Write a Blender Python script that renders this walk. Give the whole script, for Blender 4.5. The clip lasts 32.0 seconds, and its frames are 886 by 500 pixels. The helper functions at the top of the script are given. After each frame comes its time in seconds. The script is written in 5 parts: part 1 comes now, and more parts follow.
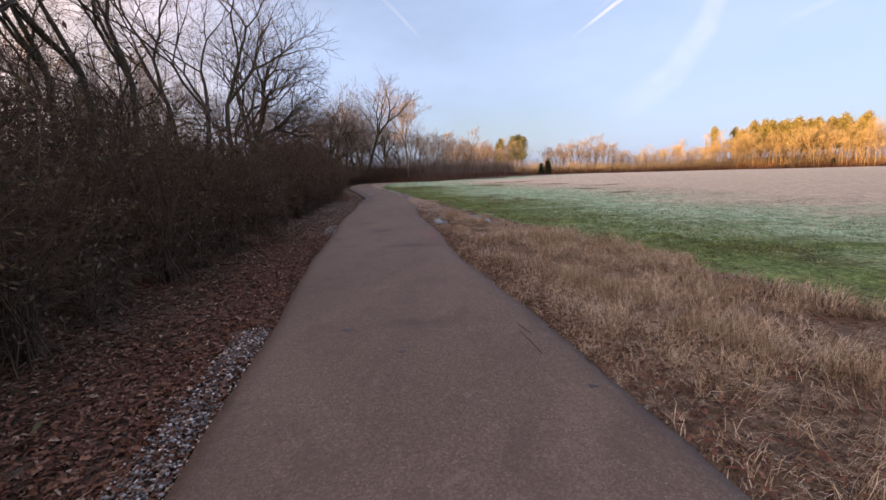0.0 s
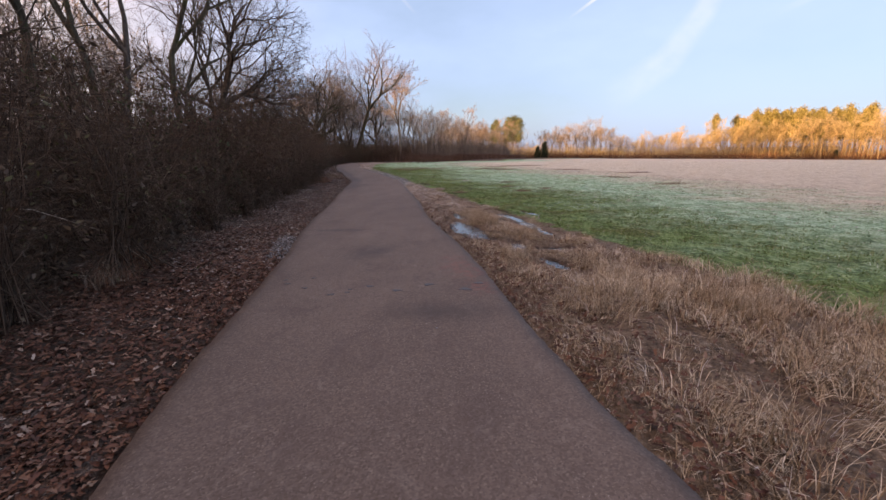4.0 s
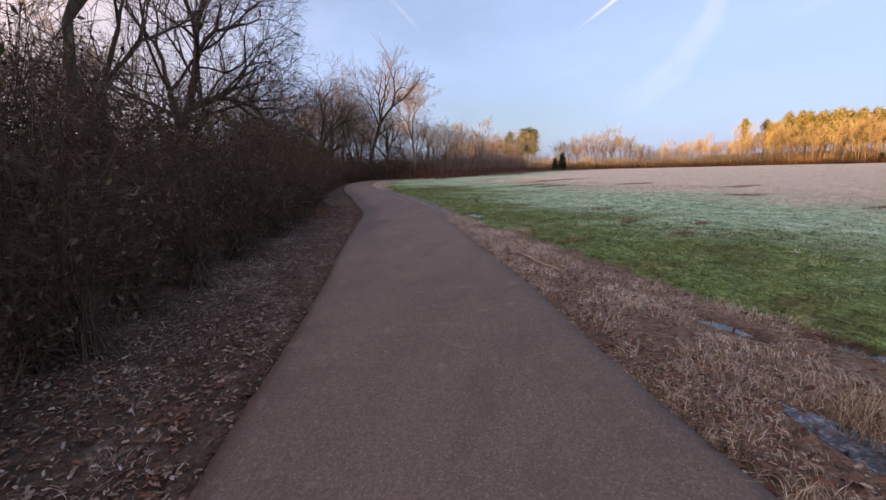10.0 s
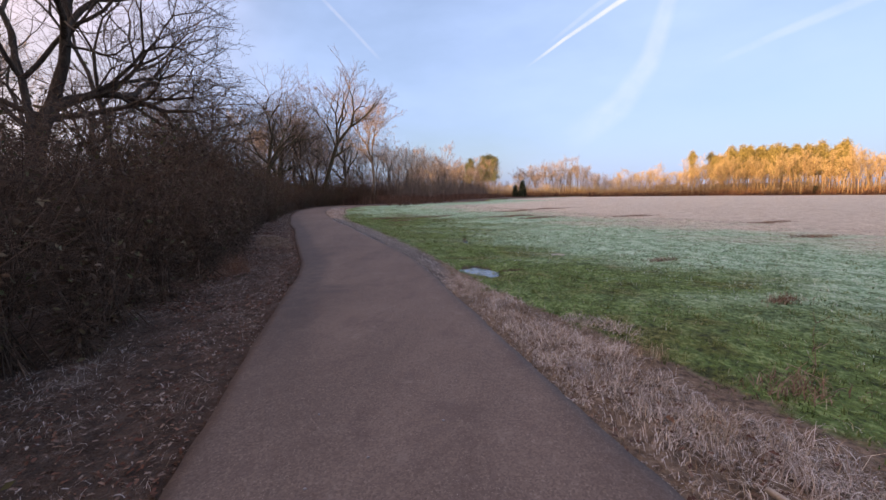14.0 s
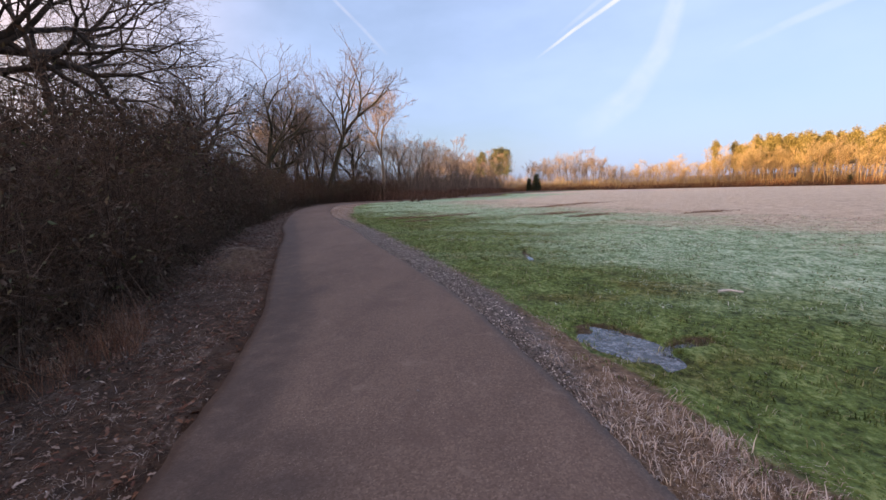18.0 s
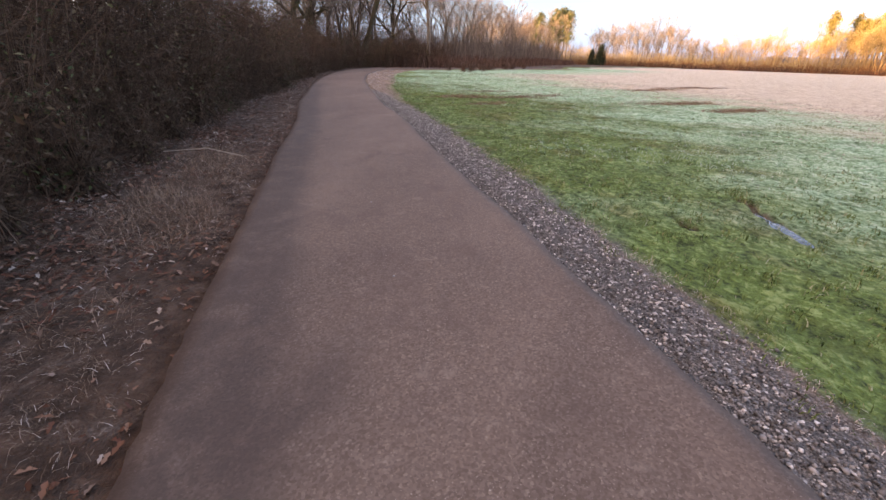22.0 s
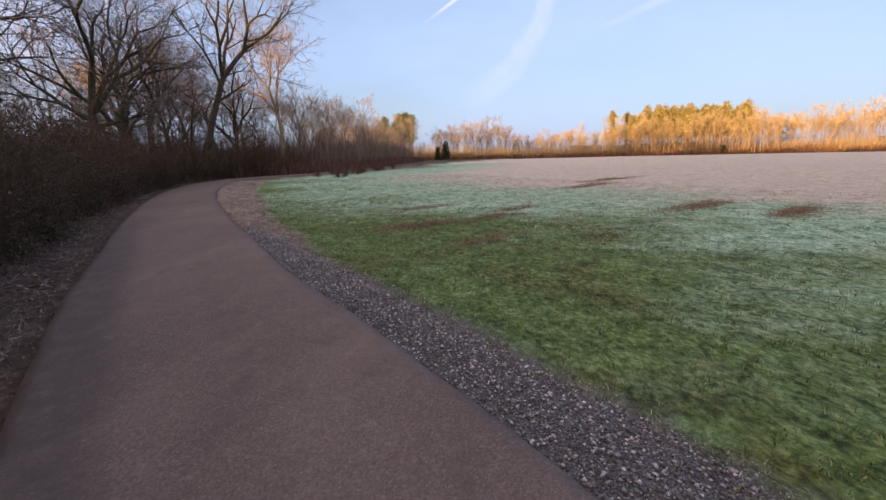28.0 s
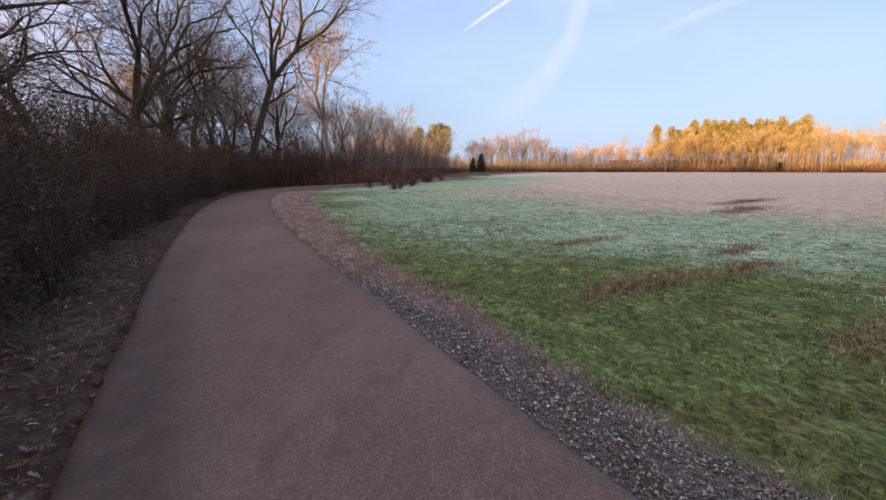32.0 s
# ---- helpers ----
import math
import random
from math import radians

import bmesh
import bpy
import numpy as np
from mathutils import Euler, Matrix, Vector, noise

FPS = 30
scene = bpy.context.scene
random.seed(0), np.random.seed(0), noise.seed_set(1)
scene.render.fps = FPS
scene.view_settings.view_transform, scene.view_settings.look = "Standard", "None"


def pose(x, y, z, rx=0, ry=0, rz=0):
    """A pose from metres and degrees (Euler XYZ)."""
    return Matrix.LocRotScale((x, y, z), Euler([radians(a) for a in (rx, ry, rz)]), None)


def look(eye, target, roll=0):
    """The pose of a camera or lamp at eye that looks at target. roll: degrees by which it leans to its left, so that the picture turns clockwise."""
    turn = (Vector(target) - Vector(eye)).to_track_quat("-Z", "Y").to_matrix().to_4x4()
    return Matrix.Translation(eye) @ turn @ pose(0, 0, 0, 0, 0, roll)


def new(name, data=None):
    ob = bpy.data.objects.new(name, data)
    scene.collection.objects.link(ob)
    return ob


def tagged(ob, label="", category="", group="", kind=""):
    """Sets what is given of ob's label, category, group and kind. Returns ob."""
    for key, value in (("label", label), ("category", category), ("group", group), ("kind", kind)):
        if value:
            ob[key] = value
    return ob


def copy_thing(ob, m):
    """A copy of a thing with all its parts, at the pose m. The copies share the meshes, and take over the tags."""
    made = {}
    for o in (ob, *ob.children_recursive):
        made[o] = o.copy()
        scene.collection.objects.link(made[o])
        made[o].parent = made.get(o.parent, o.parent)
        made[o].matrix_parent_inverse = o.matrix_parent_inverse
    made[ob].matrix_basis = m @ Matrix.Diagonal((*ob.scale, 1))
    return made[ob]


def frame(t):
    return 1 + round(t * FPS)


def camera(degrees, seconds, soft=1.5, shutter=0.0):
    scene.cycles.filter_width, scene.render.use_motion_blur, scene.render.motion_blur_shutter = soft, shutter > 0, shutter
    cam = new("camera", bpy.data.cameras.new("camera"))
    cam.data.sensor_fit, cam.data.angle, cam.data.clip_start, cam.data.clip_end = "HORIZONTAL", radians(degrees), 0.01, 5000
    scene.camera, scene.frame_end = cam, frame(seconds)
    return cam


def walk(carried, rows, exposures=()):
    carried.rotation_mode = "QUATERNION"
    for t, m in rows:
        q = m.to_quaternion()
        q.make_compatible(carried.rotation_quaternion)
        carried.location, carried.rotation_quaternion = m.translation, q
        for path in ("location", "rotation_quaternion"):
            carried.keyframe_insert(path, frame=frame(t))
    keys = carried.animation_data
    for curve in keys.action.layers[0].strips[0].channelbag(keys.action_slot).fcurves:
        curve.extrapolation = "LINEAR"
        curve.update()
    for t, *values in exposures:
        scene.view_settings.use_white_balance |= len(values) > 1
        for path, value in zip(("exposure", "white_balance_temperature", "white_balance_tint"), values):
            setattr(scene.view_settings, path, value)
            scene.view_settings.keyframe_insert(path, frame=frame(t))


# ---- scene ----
cam = camera(93.70, 32.0)

# seconds, x, y, z, turn to the left, tilt up, lean to the left
PATH = [
    (0, 0.830, -1.697, 1.450, 15.78, -10.58, -1.95),
    (0.5, 0.655, -1.058, 1.402, 15.56, -10.52, -2.39),
    (1, 0.334, -0.552, 1.404, 15.30, -11.67, -2.14),
    (1.5, 0.117, -0.011, 1.402, 14.29, -15.04, -1.56),
    (2, -0.188, 0.474, 1.419, 15.20, -16.20, -0.10),
    (2.5, -0.384, 1.059, 1.426, 14.94, -16.42, 0.21),
    (3, -0.718, 1.587, 1.422, 15.16, -15.27, 0.54),
    (3.5, -0.927, 2.156, 1.422, 14.63, -14.00, 0.32),
    (5.5, -1.949, 4.410, 1.399, 14.85, -12.29, -1.53),
    (6, -2.302, 4.993, 1.365, 18.78, -20.81, 0.71),
    (6.5, -2.553, 5.588, 1.363, 23.22, -32.37, 2.31),
    (7, -2.832, 6.135, 1.392, 27.10, -36.89, 3.04),
    (7.5, -3.094, 6.709, 1.472, 21.61, -24.93, 0.98),
    (8, -3.434, 7.228, 1.483, 19.93, -18.23, 0.05),
    (8.5, -3.737, 7.858, 1.467, 19.03, -15.57, -0.28),
    (9, -4.035, 8.469, 1.452, 18.43, -14.16, -1.32),
    (9.5, -4.315, 9.021, 1.459, 16.76, -12.26, -1.50),
    (10, -4.570, 9.601, 1.457, 15.83, -11.18, -1.84),
    (10.5, -4.776, 10.210, 1.457, 12.41, -9.62, -1.62),
    (11, -5.009, 10.805, 1.450, 11.12, -8.70, -2.09),
    (11.5, -5.237, 11.442, 1.479, 11.26, -8.71, -1.63),
    (12, -5.443, 12.057, 1.491, 11.37, -8.44, -1.64),
    (12.5, -5.719, 12.644, 1.522, 11.01, -8.17, -1.15),
    (13, -5.993, 13.243, 1.547, 10.77, -8.13, -0.87),
    (13.5, -6.283, 13.842, 1.555, 10.14, -8.09, -0.49),
    (15.5, -7.051, 15.956, 1.533, 9.41, -7.27, -2.59),
    (16, -7.239, 16.527, 1.520, 9.35, -7.12, -2.78),
    (16.5, -7.508, 17.090, 1.490, 11.03, -6.94, -2.47),
    (17, -7.719, 17.650, 1.484, 11.31, -7.37, -2.36),
    (17.5, -8.024, 18.182, 1.484, 12.08, -7.69, -1.78),
    (18, -8.220, 18.774, 1.476, 11.23, -8.55, -1.62),
    (18.5, -8.508, 19.324, 1.451, 10.94, -8.65, -1.22),
    (19, -8.728, 19.942, 1.399, 14.18, -14.93, 0.66),
    (19.5, -8.997, 20.486, 1.374, 21.27, -23.28, 4.61),
    (20, -9.218, 20.993, 1.418, 21.90, -24.71, 5.14),
    (20.5, -9.556, 21.456, 1.427, 21.64, -24.50, 4.62),
    (21, -9.803, 22.025, 1.411, 19.52, -24.77, 3.12),
    (21.5, -10.137, 22.547, 1.418, 18.56, -25.09, 2.94),
    (22, -10.318, 23.135, 1.434, 15.97, -25.28, 1.54),
    (22.5, -10.611, 23.647, 1.446, 15.08, -24.84, 0.92),
    (23, -10.827, 24.206, 1.468, 14.53, -23.94, 0.78),
    (23.5, -11.140, 24.732, 1.472, 14.97, -21.25, 0.50),
    (24, -11.411, 25.246, 1.509, 14.26, -19.23, 0.29),
    (24.5, -11.755, 25.803, 1.488, 16.92, -16.79, -0.69),
    (25, -12.050, 26.368, 1.475, 18.50, -16.11, -0.73),
    (25.5, -12.343, 26.869, 1.500, 18.80, -15.85, -0.89),
    (27.5, -13.861, 29.366, 1.572, 17.01, -16.08, -0.61),
    (28, -14.179, 29.970, 1.571, -3.24, -13.07, -1.59),
    (28.5, -14.481, 30.539, 1.551, -12.96, -11.31, -2.54),
    (29, -14.857, 31.018, 1.539, -14.14, -10.40, -2.73),
    (29.5, -15.146, 31.536, 1.533, -14.15, -10.00, -3.19),
    (30, -15.495, 31.987, 1.551, -13.75, -8.90, -3.52),
    (30.5, -15.759, 32.504, 1.550, -17.37, -9.02, -4.49),
    (31, -16.159, 32.964, 1.560, -18.67, -9.04, -4.06),
    (31.5, -16.500, 33.483, 1.566, -14.35, -10.05, -3.64),
    (32, -16.941, 33.963, 1.589, 0.05, -11.49, -0.39),
]


def eye_pose(x, y, z, yaw, pitch, roll):
    a, b = radians(yaw), radians(pitch)
    ahead = Vector((-math.sin(a) * math.cos(b), math.cos(a) * math.cos(b), math.sin(b)))
    return look((x, y, z), Vector((x, y, z)) + ahead, roll)


walk(cam, [(r[0], eye_pose(*r[1:])) for r in PATH], [(t, stops + 0.12, np.interp(t, [0, 6, 8, 12, 16, 18.5, 20, 22, 24, 26, 29], [8950, 8850, 8500, 8200, 8000, 8450, 9200, 9200, 8800, 8500, 8250]).item(), np.interp(t, [20, 28], [22, 21]).item()) for t, stops in (
    (0, 0.85), (3.5, 0.9), (5.5, 0.9), (6, 0.95), (6.5, 1.35), (7, 1.85), (7.5, 1.65), (8, 1.35), (9, 0.8), (11, 0.75), (13, 0.8), (16, 0.8), (18.5, 0.85), (19, 0.95), (20, 1.52), (21, 1.57),
    (22, 1.57), (23, 1.32), (24, 0.9), (25, 0.78), (27.5, 0.8), (28, 0.76), (29, 0.52), (30, 0.46), (31, 0.46), (31.5, 0.62), (32, 0.8))])

# ---- light: a very low sun behind and to the left; an added unseen ridge shades the field ----
SUN_UP, SUN_FROM = 4.2, (-0.74, -0.67)
world = bpy.data.worlds.new("sky")
scene.world = world
world.use_nodes = True
wn, wl = world.node_tree.nodes, world.node_tree.links
wn.clear()
sky = wn.new("ShaderNodeTexSky")
sky.sky_type, sky.sun_disc = "NISHITA", False
sky.sun_elevation, sky.sun_rotation = radians(7), math.atan2(SUN_FROM[0], SUN_FROM[1])
sky.altitude, sky.air_density, sky.dust_density, sky.ozone_density = 100, 1.0, 2.0, 3.0
wbg = wn.new("ShaderNodeBackground")
wbg.inputs["Strength"].default_value = 0.15
wout = wn.new("ShaderNodeOutputWorld")
# thin high cloud: soft streaks mixed into the sky
wco = wn.new("ShaderNodeTexCoord")
wmap = wn.new("ShaderNodeMapping")
wmap.inputs["Scale"].default_value = (1.2, 2.6, 3.4)
wmap.inputs["Rotation"].default_value = (0.3, 0.2, 0.5)
wno = wn.new("ShaderNodeTexNoise")
wno.inputs["Scale"].default_value, wno.inputs["Detail"].default_value, wno.inputs["Roughness"].default_value = 1.6, 5, 0.55
wramp = wn.new("ShaderNodeMapRange")
wramp.inputs["From Min"].default_value, wramp.inputs["From Max"].default_value = 0.3, 0.75
wramp.inputs["To Min"].default_value, wramp.inputs["To Max"].default_value = 0.45, 0.85
wmix = wn.new("ShaderNodeMix")
wmix.data_type = "RGBA"
wdot = wn.new("ShaderNodeVectorMath")
wdot.operation = "DOT_PRODUCT"
wdot.inputs[1].default_value = (SUN_FROM[0], SUN_FROM[1], 0.1)
wwarm = wn.new("ShaderNodeMapRange")
wwarm.interpolation_type = "SMOOTHSTEP"
wwarm.inputs["From Min"].default_value, wwarm.inputs["From Max"].default_value = -0.25, 0.75
whue = wn.new("ShaderNodeMix")
whue.data_type = "RGBA"
whue.inputs["A"].default_value, whue.inputs["B"].default_value = (1.8, 2.95, 5.3, 1), (7.6, 5.9, 5.2, 1)
wl.new(wco.outputs["Generated"], wdot.inputs[0])
wl.new(wdot.outputs["Value"], wwarm.inputs["Value"])
wl.new(wwarm.outputs["Result"], whue.inputs["Factor"])
wl.new(whue.outputs["Result"], wmix.inputs["B"])
wl.new(wco.outputs["Generated"], wmap.inputs["Vector"])
wl.new(wmap.outputs["Vector"], wno.inputs["Vector"])
wl.new(wno.outputs["Fac"], wramp.inputs["Value"])
wl.new(wramp.outputs["Result"], wmix.inputs["Factor"])
wl.new(sky.outputs["Color"], wmix.inputs["A"])
wl.new(wmix.outputs["Result"], wbg.inputs["Color"])
wl.new(wbg.outputs["Background"], wout.inputs["Surface"])

sun = new("sun", bpy.data.lights.new("sun", "SUN"))
sun.data.energy, sun.data.angle, sun.data.color = 5.0, radians(0.5), (1.0, 0.64, 0.32)
sun.matrix_world = look((0, 0, 50), (-SUN_FROM[0] * math.cos(radians(SUN_UP)), -SUN_FROM[1] * math.cos(radians(SUN_UP)), 50 - math.sin(radians(SUN_UP))))


# ---- materials ----
class Mat:
    """A small node-material writer."""

    def __init__(self, name, rough=0.8, metal=0.0):
        self.m = bpy.data.materials.new(name)
        self.m.use_nodes = True
        self.n, self.l = self.m.node_tree.nodes, self.m.node_tree.links
        self.b = self.n["Principled BSDF"]
        self.b.inputs["Roughness"].default_value, self.b.inputs["Metallic"].default_value = rough, metal
        self.co = self.n.new("ShaderNodeNewGeometry").outputs["Position"]

    def put(self, value, socket):
        if isinstance(value, (int, float)):
            socket.default_value = value
        elif isinstance(value, tuple):
            socket.default_value = (*value, 1) if len(value) == 3 and socket.type == "RGBA" else value
        else:
            self.l.new(value, socket)

    def noise(self, scale, detail=4, rough=0.55, stretch=None, warp=0.0):
        t = self.n.new("ShaderNodeTexNoise")
        t.inputs["Scale"].default_value, t.inputs["Detail"].default_value, t.inputs["Roughness"].default_value = scale, detail, rough
        t.inputs["Distortion"].default_value = warp
        src = self.co
        if stretch:
            mp = self.n.new("ShaderNodeMapping")
            mp.inputs["Scale"].default_value, mp.inputs["Rotation"].default_value = stretch[:3], (0, 0, stretch[3] if len(stretch) > 3 else 0)
            self.l.new(src, mp.inputs["Vector"])
            src = mp.outputs["Vector"]
        self.l.new(src, t.inputs["Vector"])
        return t.outputs["Fac"]

    def cells(self, scale, out="Color"):
        t = self.n.new("ShaderNodeTexVoronoi")
        t.inputs["Scale"].default_value = scale
        self.l.new(self.co, t.inputs["Vector"])
        return t.outputs[out]

    def attr(self, name):
        t = self.n.new("ShaderNodeAttribute")
        t.attribute_name = name
        return t.outputs["Fac"]

    def island(self):
        return self.n.new("ShaderNodeNewGeometry").outputs["Random Per Island"]

    def each(self):
        return self.n.new("ShaderNodeObjectInfo").outputs["Random"]

    def step(self, v, lo, hi, a=0.0, b=1.0):
        t = self.n.new("ShaderNodeMapRange")
        t.interpolation_type = "SMOOTHSTEP"
        for k, x in (("From Min", lo), ("From Max", hi), ("To Min", a), ("To Max", b)):
            t.inputs[k].default_value = x
        self.l.new(v, t.inputs["Value"])
        return t.outputs["Result"]

    def math(self, op, a, b=0.0):
        t = self.n.new("ShaderNodeMath")
        t.operation, t.use_clamp = op, False
        self.put(a, t.inputs[0])
        self.put(b, t.inputs[1])
        return t.outputs[0]

    def mix(self, f, a, b):
        t = self.n.new("ShaderNodeMix")
        t.data_type = "RGBA"
        self.put(f, t.inputs["Factor"])
        self.put(a, t.inputs["A"])
        self.put(b, t.inputs["B"])
        return t.outputs["Result"]

    def ramp(self, f, *stops):
        t = self.n.new("ShaderNodeValToRGB")
        while len(t.color_ramp.elements) < len(stops):
            t.color_ramp.elements.new(0.5)
        for e, (p, c) in zip(t.color_ramp.elements, stops):
            e.position, e.color = p, (*c, 1)
        self.l.new(f, t.inputs["Fac"])
        return t.outputs["Color"]

    def bump(self, h, strength, dist):
        t = self.n.new("ShaderNodeBump")
        t.inputs["Strength"].default_value, t.inputs["Distance"].default_value = strength, dist
        self.l.new(h, t.inputs["Height"])
        self.l.new(t.outputs["Normal"], self.b.inputs["Normal"])

    def done(self, color, rough=None, through=0.0):
        self.put(color, self.b.inputs["Base Color"])
        if rough is not None:
            self.put(rough, self.b.inputs["Roughness"])
        self.b.inputs["Specular IOR Level"].default_value = 0.3
        return self.m


def asphalt_material():
    a = Mat("asphalt_brown", 0.85)
    base = a.ramp(a.noise(0.45, 6, 0.6, (1.6, 0.6, 1, -0.45)), (0.3, (0.112, 0.079, 0.065)), (0.5, (0.152, 0.108, 0.088)), (0.72, (0.206, 0.149, 0.122)))
    fine = a.ramp(a.cells(85), (0.1, (0.06, 0.046, 0.04)), (0.45, (0.135, 0.102, 0.087)), (0.8, (0.215, 0.165, 0.143)), (1.0, (0.36, 0.295, 0.26)))
    c = a.mix(0.4, base, fine)
    smear = a.step(a.noise(2.2, 6, 0.7, (1, 0.7, 1, -0.45), 0.5), 0.48, 0.7, 0, 0.5)
    c = a.mix(smear, c, (0.1, 0.07, 0.062))
    speck = a.step(a.noise(110, 2, 0.6), 0.66, 0.72)
    c = a.mix(a.math("MULTIPLY", speck, a.step(a.noise(1.3, 3), 0.4, 0.65, 0.2, 0.85)), c, (0.46, 0.4, 0.36))
    pale = a.step(a.noise(4.2, 7, 0.72, None, 0.7), 0.56, 0.72)
    c = a.mix(a.math("MULTIPLY", pale, 0.4), c, (0.27, 0.215, 0.19))
    red = a.math("MULTIPLY", a.attr("red"), a.step(a.noise(9, 5, 0.7), 0.42, 0.62))
    c = a.mix(a.math("MULTIPLY", red, 0.75), c, (0.27, 0.1, 0.085))
    # damp stains, and the shadow painted along both edges
    wet = a.attr("damp_shade")
    wet = a.math("MULTIPLY", wet, a.step(a.noise(3.5, 5, 0.65), 0.3, 0.6, 0.45, 1.0))
    c = a.mix(a.math("MULTIPLY", wet, 0.9), c, (0.05, 0.038, 0.036))
    a.bump(a.math("ADD", a.noise(90, 3, 0.7), a.math("MULTIPLY", a.noise(9, 3), 0.6)), 0.5, 0.005)
    return a.done(c, a.step(wet, 0, 1, 0.86, 0.74))


def ground_material():
    g = Mat("soil_grass_and_litter", 0.95)
    soil = g.ramp(g.noise(6, 6, 0.65), (0.3, (0.036, 0.022, 0.016)), (0.55, (0.09, 0.056, 0.041)), (0.8, (0.17, 0.115, 0.088)))
    # pale litter toned down: the brush's shade is put into the colour
    soil = g.mix(g.step(g.noise(3.2, 6, 0.7, (1.0, 0.6, 1, 0.45), 0.6), 0.52, 0.7, 0, 0.7), soil, g.ramp(g.noise(45, 4, 0.75), (0.35, (0.1, 0.065, 0.05)), (0.5, (0.2, 0.145, 0.118)), (0.68, (0.37, 0.305, 0.27))))
    clump = g.noise(2.8, 6, 0.7, (1.0, 0.8, 1, 0.3), 0.5)
    fine = g.noise(15, 4, 0.72, (1.05, 0.8, 1, 0.3), 0.3)
    tone = g.math("ADD", g.math("MULTIPLY", clump, 0.4), g.math("MULTIPLY", fine, 0.6))
    green = g.ramp(tone, (0.4, (0.035, 0.06, 0.016)), (0.46, (0.095, 0.155, 0.042)), (0.53, (0.14, 0.235, 0.064)), (0.6, (0.28, 0.39, 0.155)))
    moss = g.ramp(tone, (0.4, (0.03, 0.034, 0.009)), (0.48, (0.09, 0.1, 0.024)), (0.6, (0.23, 0.23, 0.08)))
    green = g.mix(g.step(g.noise(0.7, 5, 0.6), 0.5, 0.64, 0, 0.85), green, moss)
    frost = g.ramp(tone, (0.4, (0.07, 0.13, 0.06)), (0.46, (0.21, 0.38, 0.22)), (0.53, (0.4, 0.6, 0.42)), (0.6, (0.66, 0.82, 0.68)))
    tan = g.ramp(tone, (0.36, (0.28, 0.21, 0.155)), (0.46, (0.565, 0.47, 0.375)), (0.54, (0.71, 0.615, 0.515)), (0.62, (0.82, 0.74, 0.66)))
    straw = g.ramp(g.noise(16, 5, 0.7), (0.3, (0.07, 0.048, 0.035)), (0.55, (0.22, 0.155, 0.112)), (0.8, (0.45, 0.35, 0.27)))
    wide = g.noise(0.3, 6, 0.62, (0.45, 1.0, 1, 0.52))
    fm = g.step(g.math("ADD", g.attr("frosty"), g.math("MULTIPLY", g.math("SUBTRACT", wide, 0.5), 2.4)), 0.1, 0.85)
    c = g.mix(fm, green, frost)
    tm = g.step(g.math("ADD", g.attr("tan"), g.math("MULTIPLY", g.math("SUBTRACT", g.noise(0.22, 7, 0.68, (0.4, 1.0, 1, 0.52)), 0.5), 1.5)), 0.22, 0.78)
    c = g.mix(g.math("MULTIPLY", tm, 0.92), c, tan)
    streak = g.noise(1.1, 6, 0.7, (0.55, 0.8, 1, 0.4), 0.4)
    c = g.mix(g.step(streak, 0.52, 0.72, 0, 0.36), c, g.mix(tm, (0.045, 0.06, 0.024), (0.24, 0.17, 0.13)))
    sm = g.step(g.math("ADD", g.attr("straw"), g.math("MULTIPLY", g.math("SUBTRACT", g.noise(2.5, 5, 0.6), 0.5), 0.8)), 0.4, 0.6)
    c = g.mix(sm, c, straw)
    c = g.mix(g.attr("bare"), c, soil)
    grit = g.ramp(g.noise(75, 3, 0.7), (0.34, (0.035, 0.033, 0.034)), (0.52, (0.15, 0.145, 0.148)), (0.72, (0.4, 0.39, 0.39)))
    c = g.mix(g.attr("grit"), c, grit)
    g.bump(g.math("ADD", fine, g.math("MULTIPLY", clump, 3.0)), 1.0, 0.07)
    return g.done(c)


def tinted(name, stops, rough=0.8, grain=None, bump=None):
    """Colour by island, with a grain over it."""
    t = Mat(name, rough)
    c = t.ramp(t.island(), *stops)
    if grain:
        c = t.mix(t.step(t.noise(grain[0], 4), 0.35, 0.7, 0, grain[1]), c, grain[2])
    if bump:
        t.bump(t.noise(bump[0], 3), bump[1], bump[2])
    return t.done(c)


def bark_material(name, dark, mid, pale, moss=0.0):
    b = Mat(name, 0.9)
    c = b.ramp(b.noise(9, 6, 0.7, (1, 1, 0.18)), (0.3, dark), (0.52, mid), (0.75, pale))
    if moss:
        c = b.mix(b.step(b.noise(1.2, 4), 0.5, 0.7, 0, moss), c, (0.06, 0.075, 0.025))
    b.bump(b.noise(22, 5, 0.7, (1, 1, 0.15)), 0.8, 0.03)
    return b.done(c)


M_ASPHALT, M_GROUND = asphalt_material(), ground_material()
M_STRAW = tinted("dry_straw", ((0.0, (0.1, 0.062, 0.038)), (0.35, (0.31, 0.215, 0.14)), (0.75, (0.6, 0.47, 0.34)), (1.0, (0.82, 0.72, 0.6))), 0.75)
M_FROSTSTRAW = tinted("frosted_straw", ((0.0, (0.2, 0.145, 0.115)), (0.45, (0.43, 0.35, 0.31)), (1.0, (0.74, 0.69, 0.67))), 0.75)
# brown grass, darkened in colour for the shade under the brush
M_MAT = tinted("matted_brown_grass", ((0.0, (0.08, 0.052, 0.037)), (0.55, (0.165, 0.118, 0.088)), (1.0, (0.36, 0.29, 0.235))), 0.85)
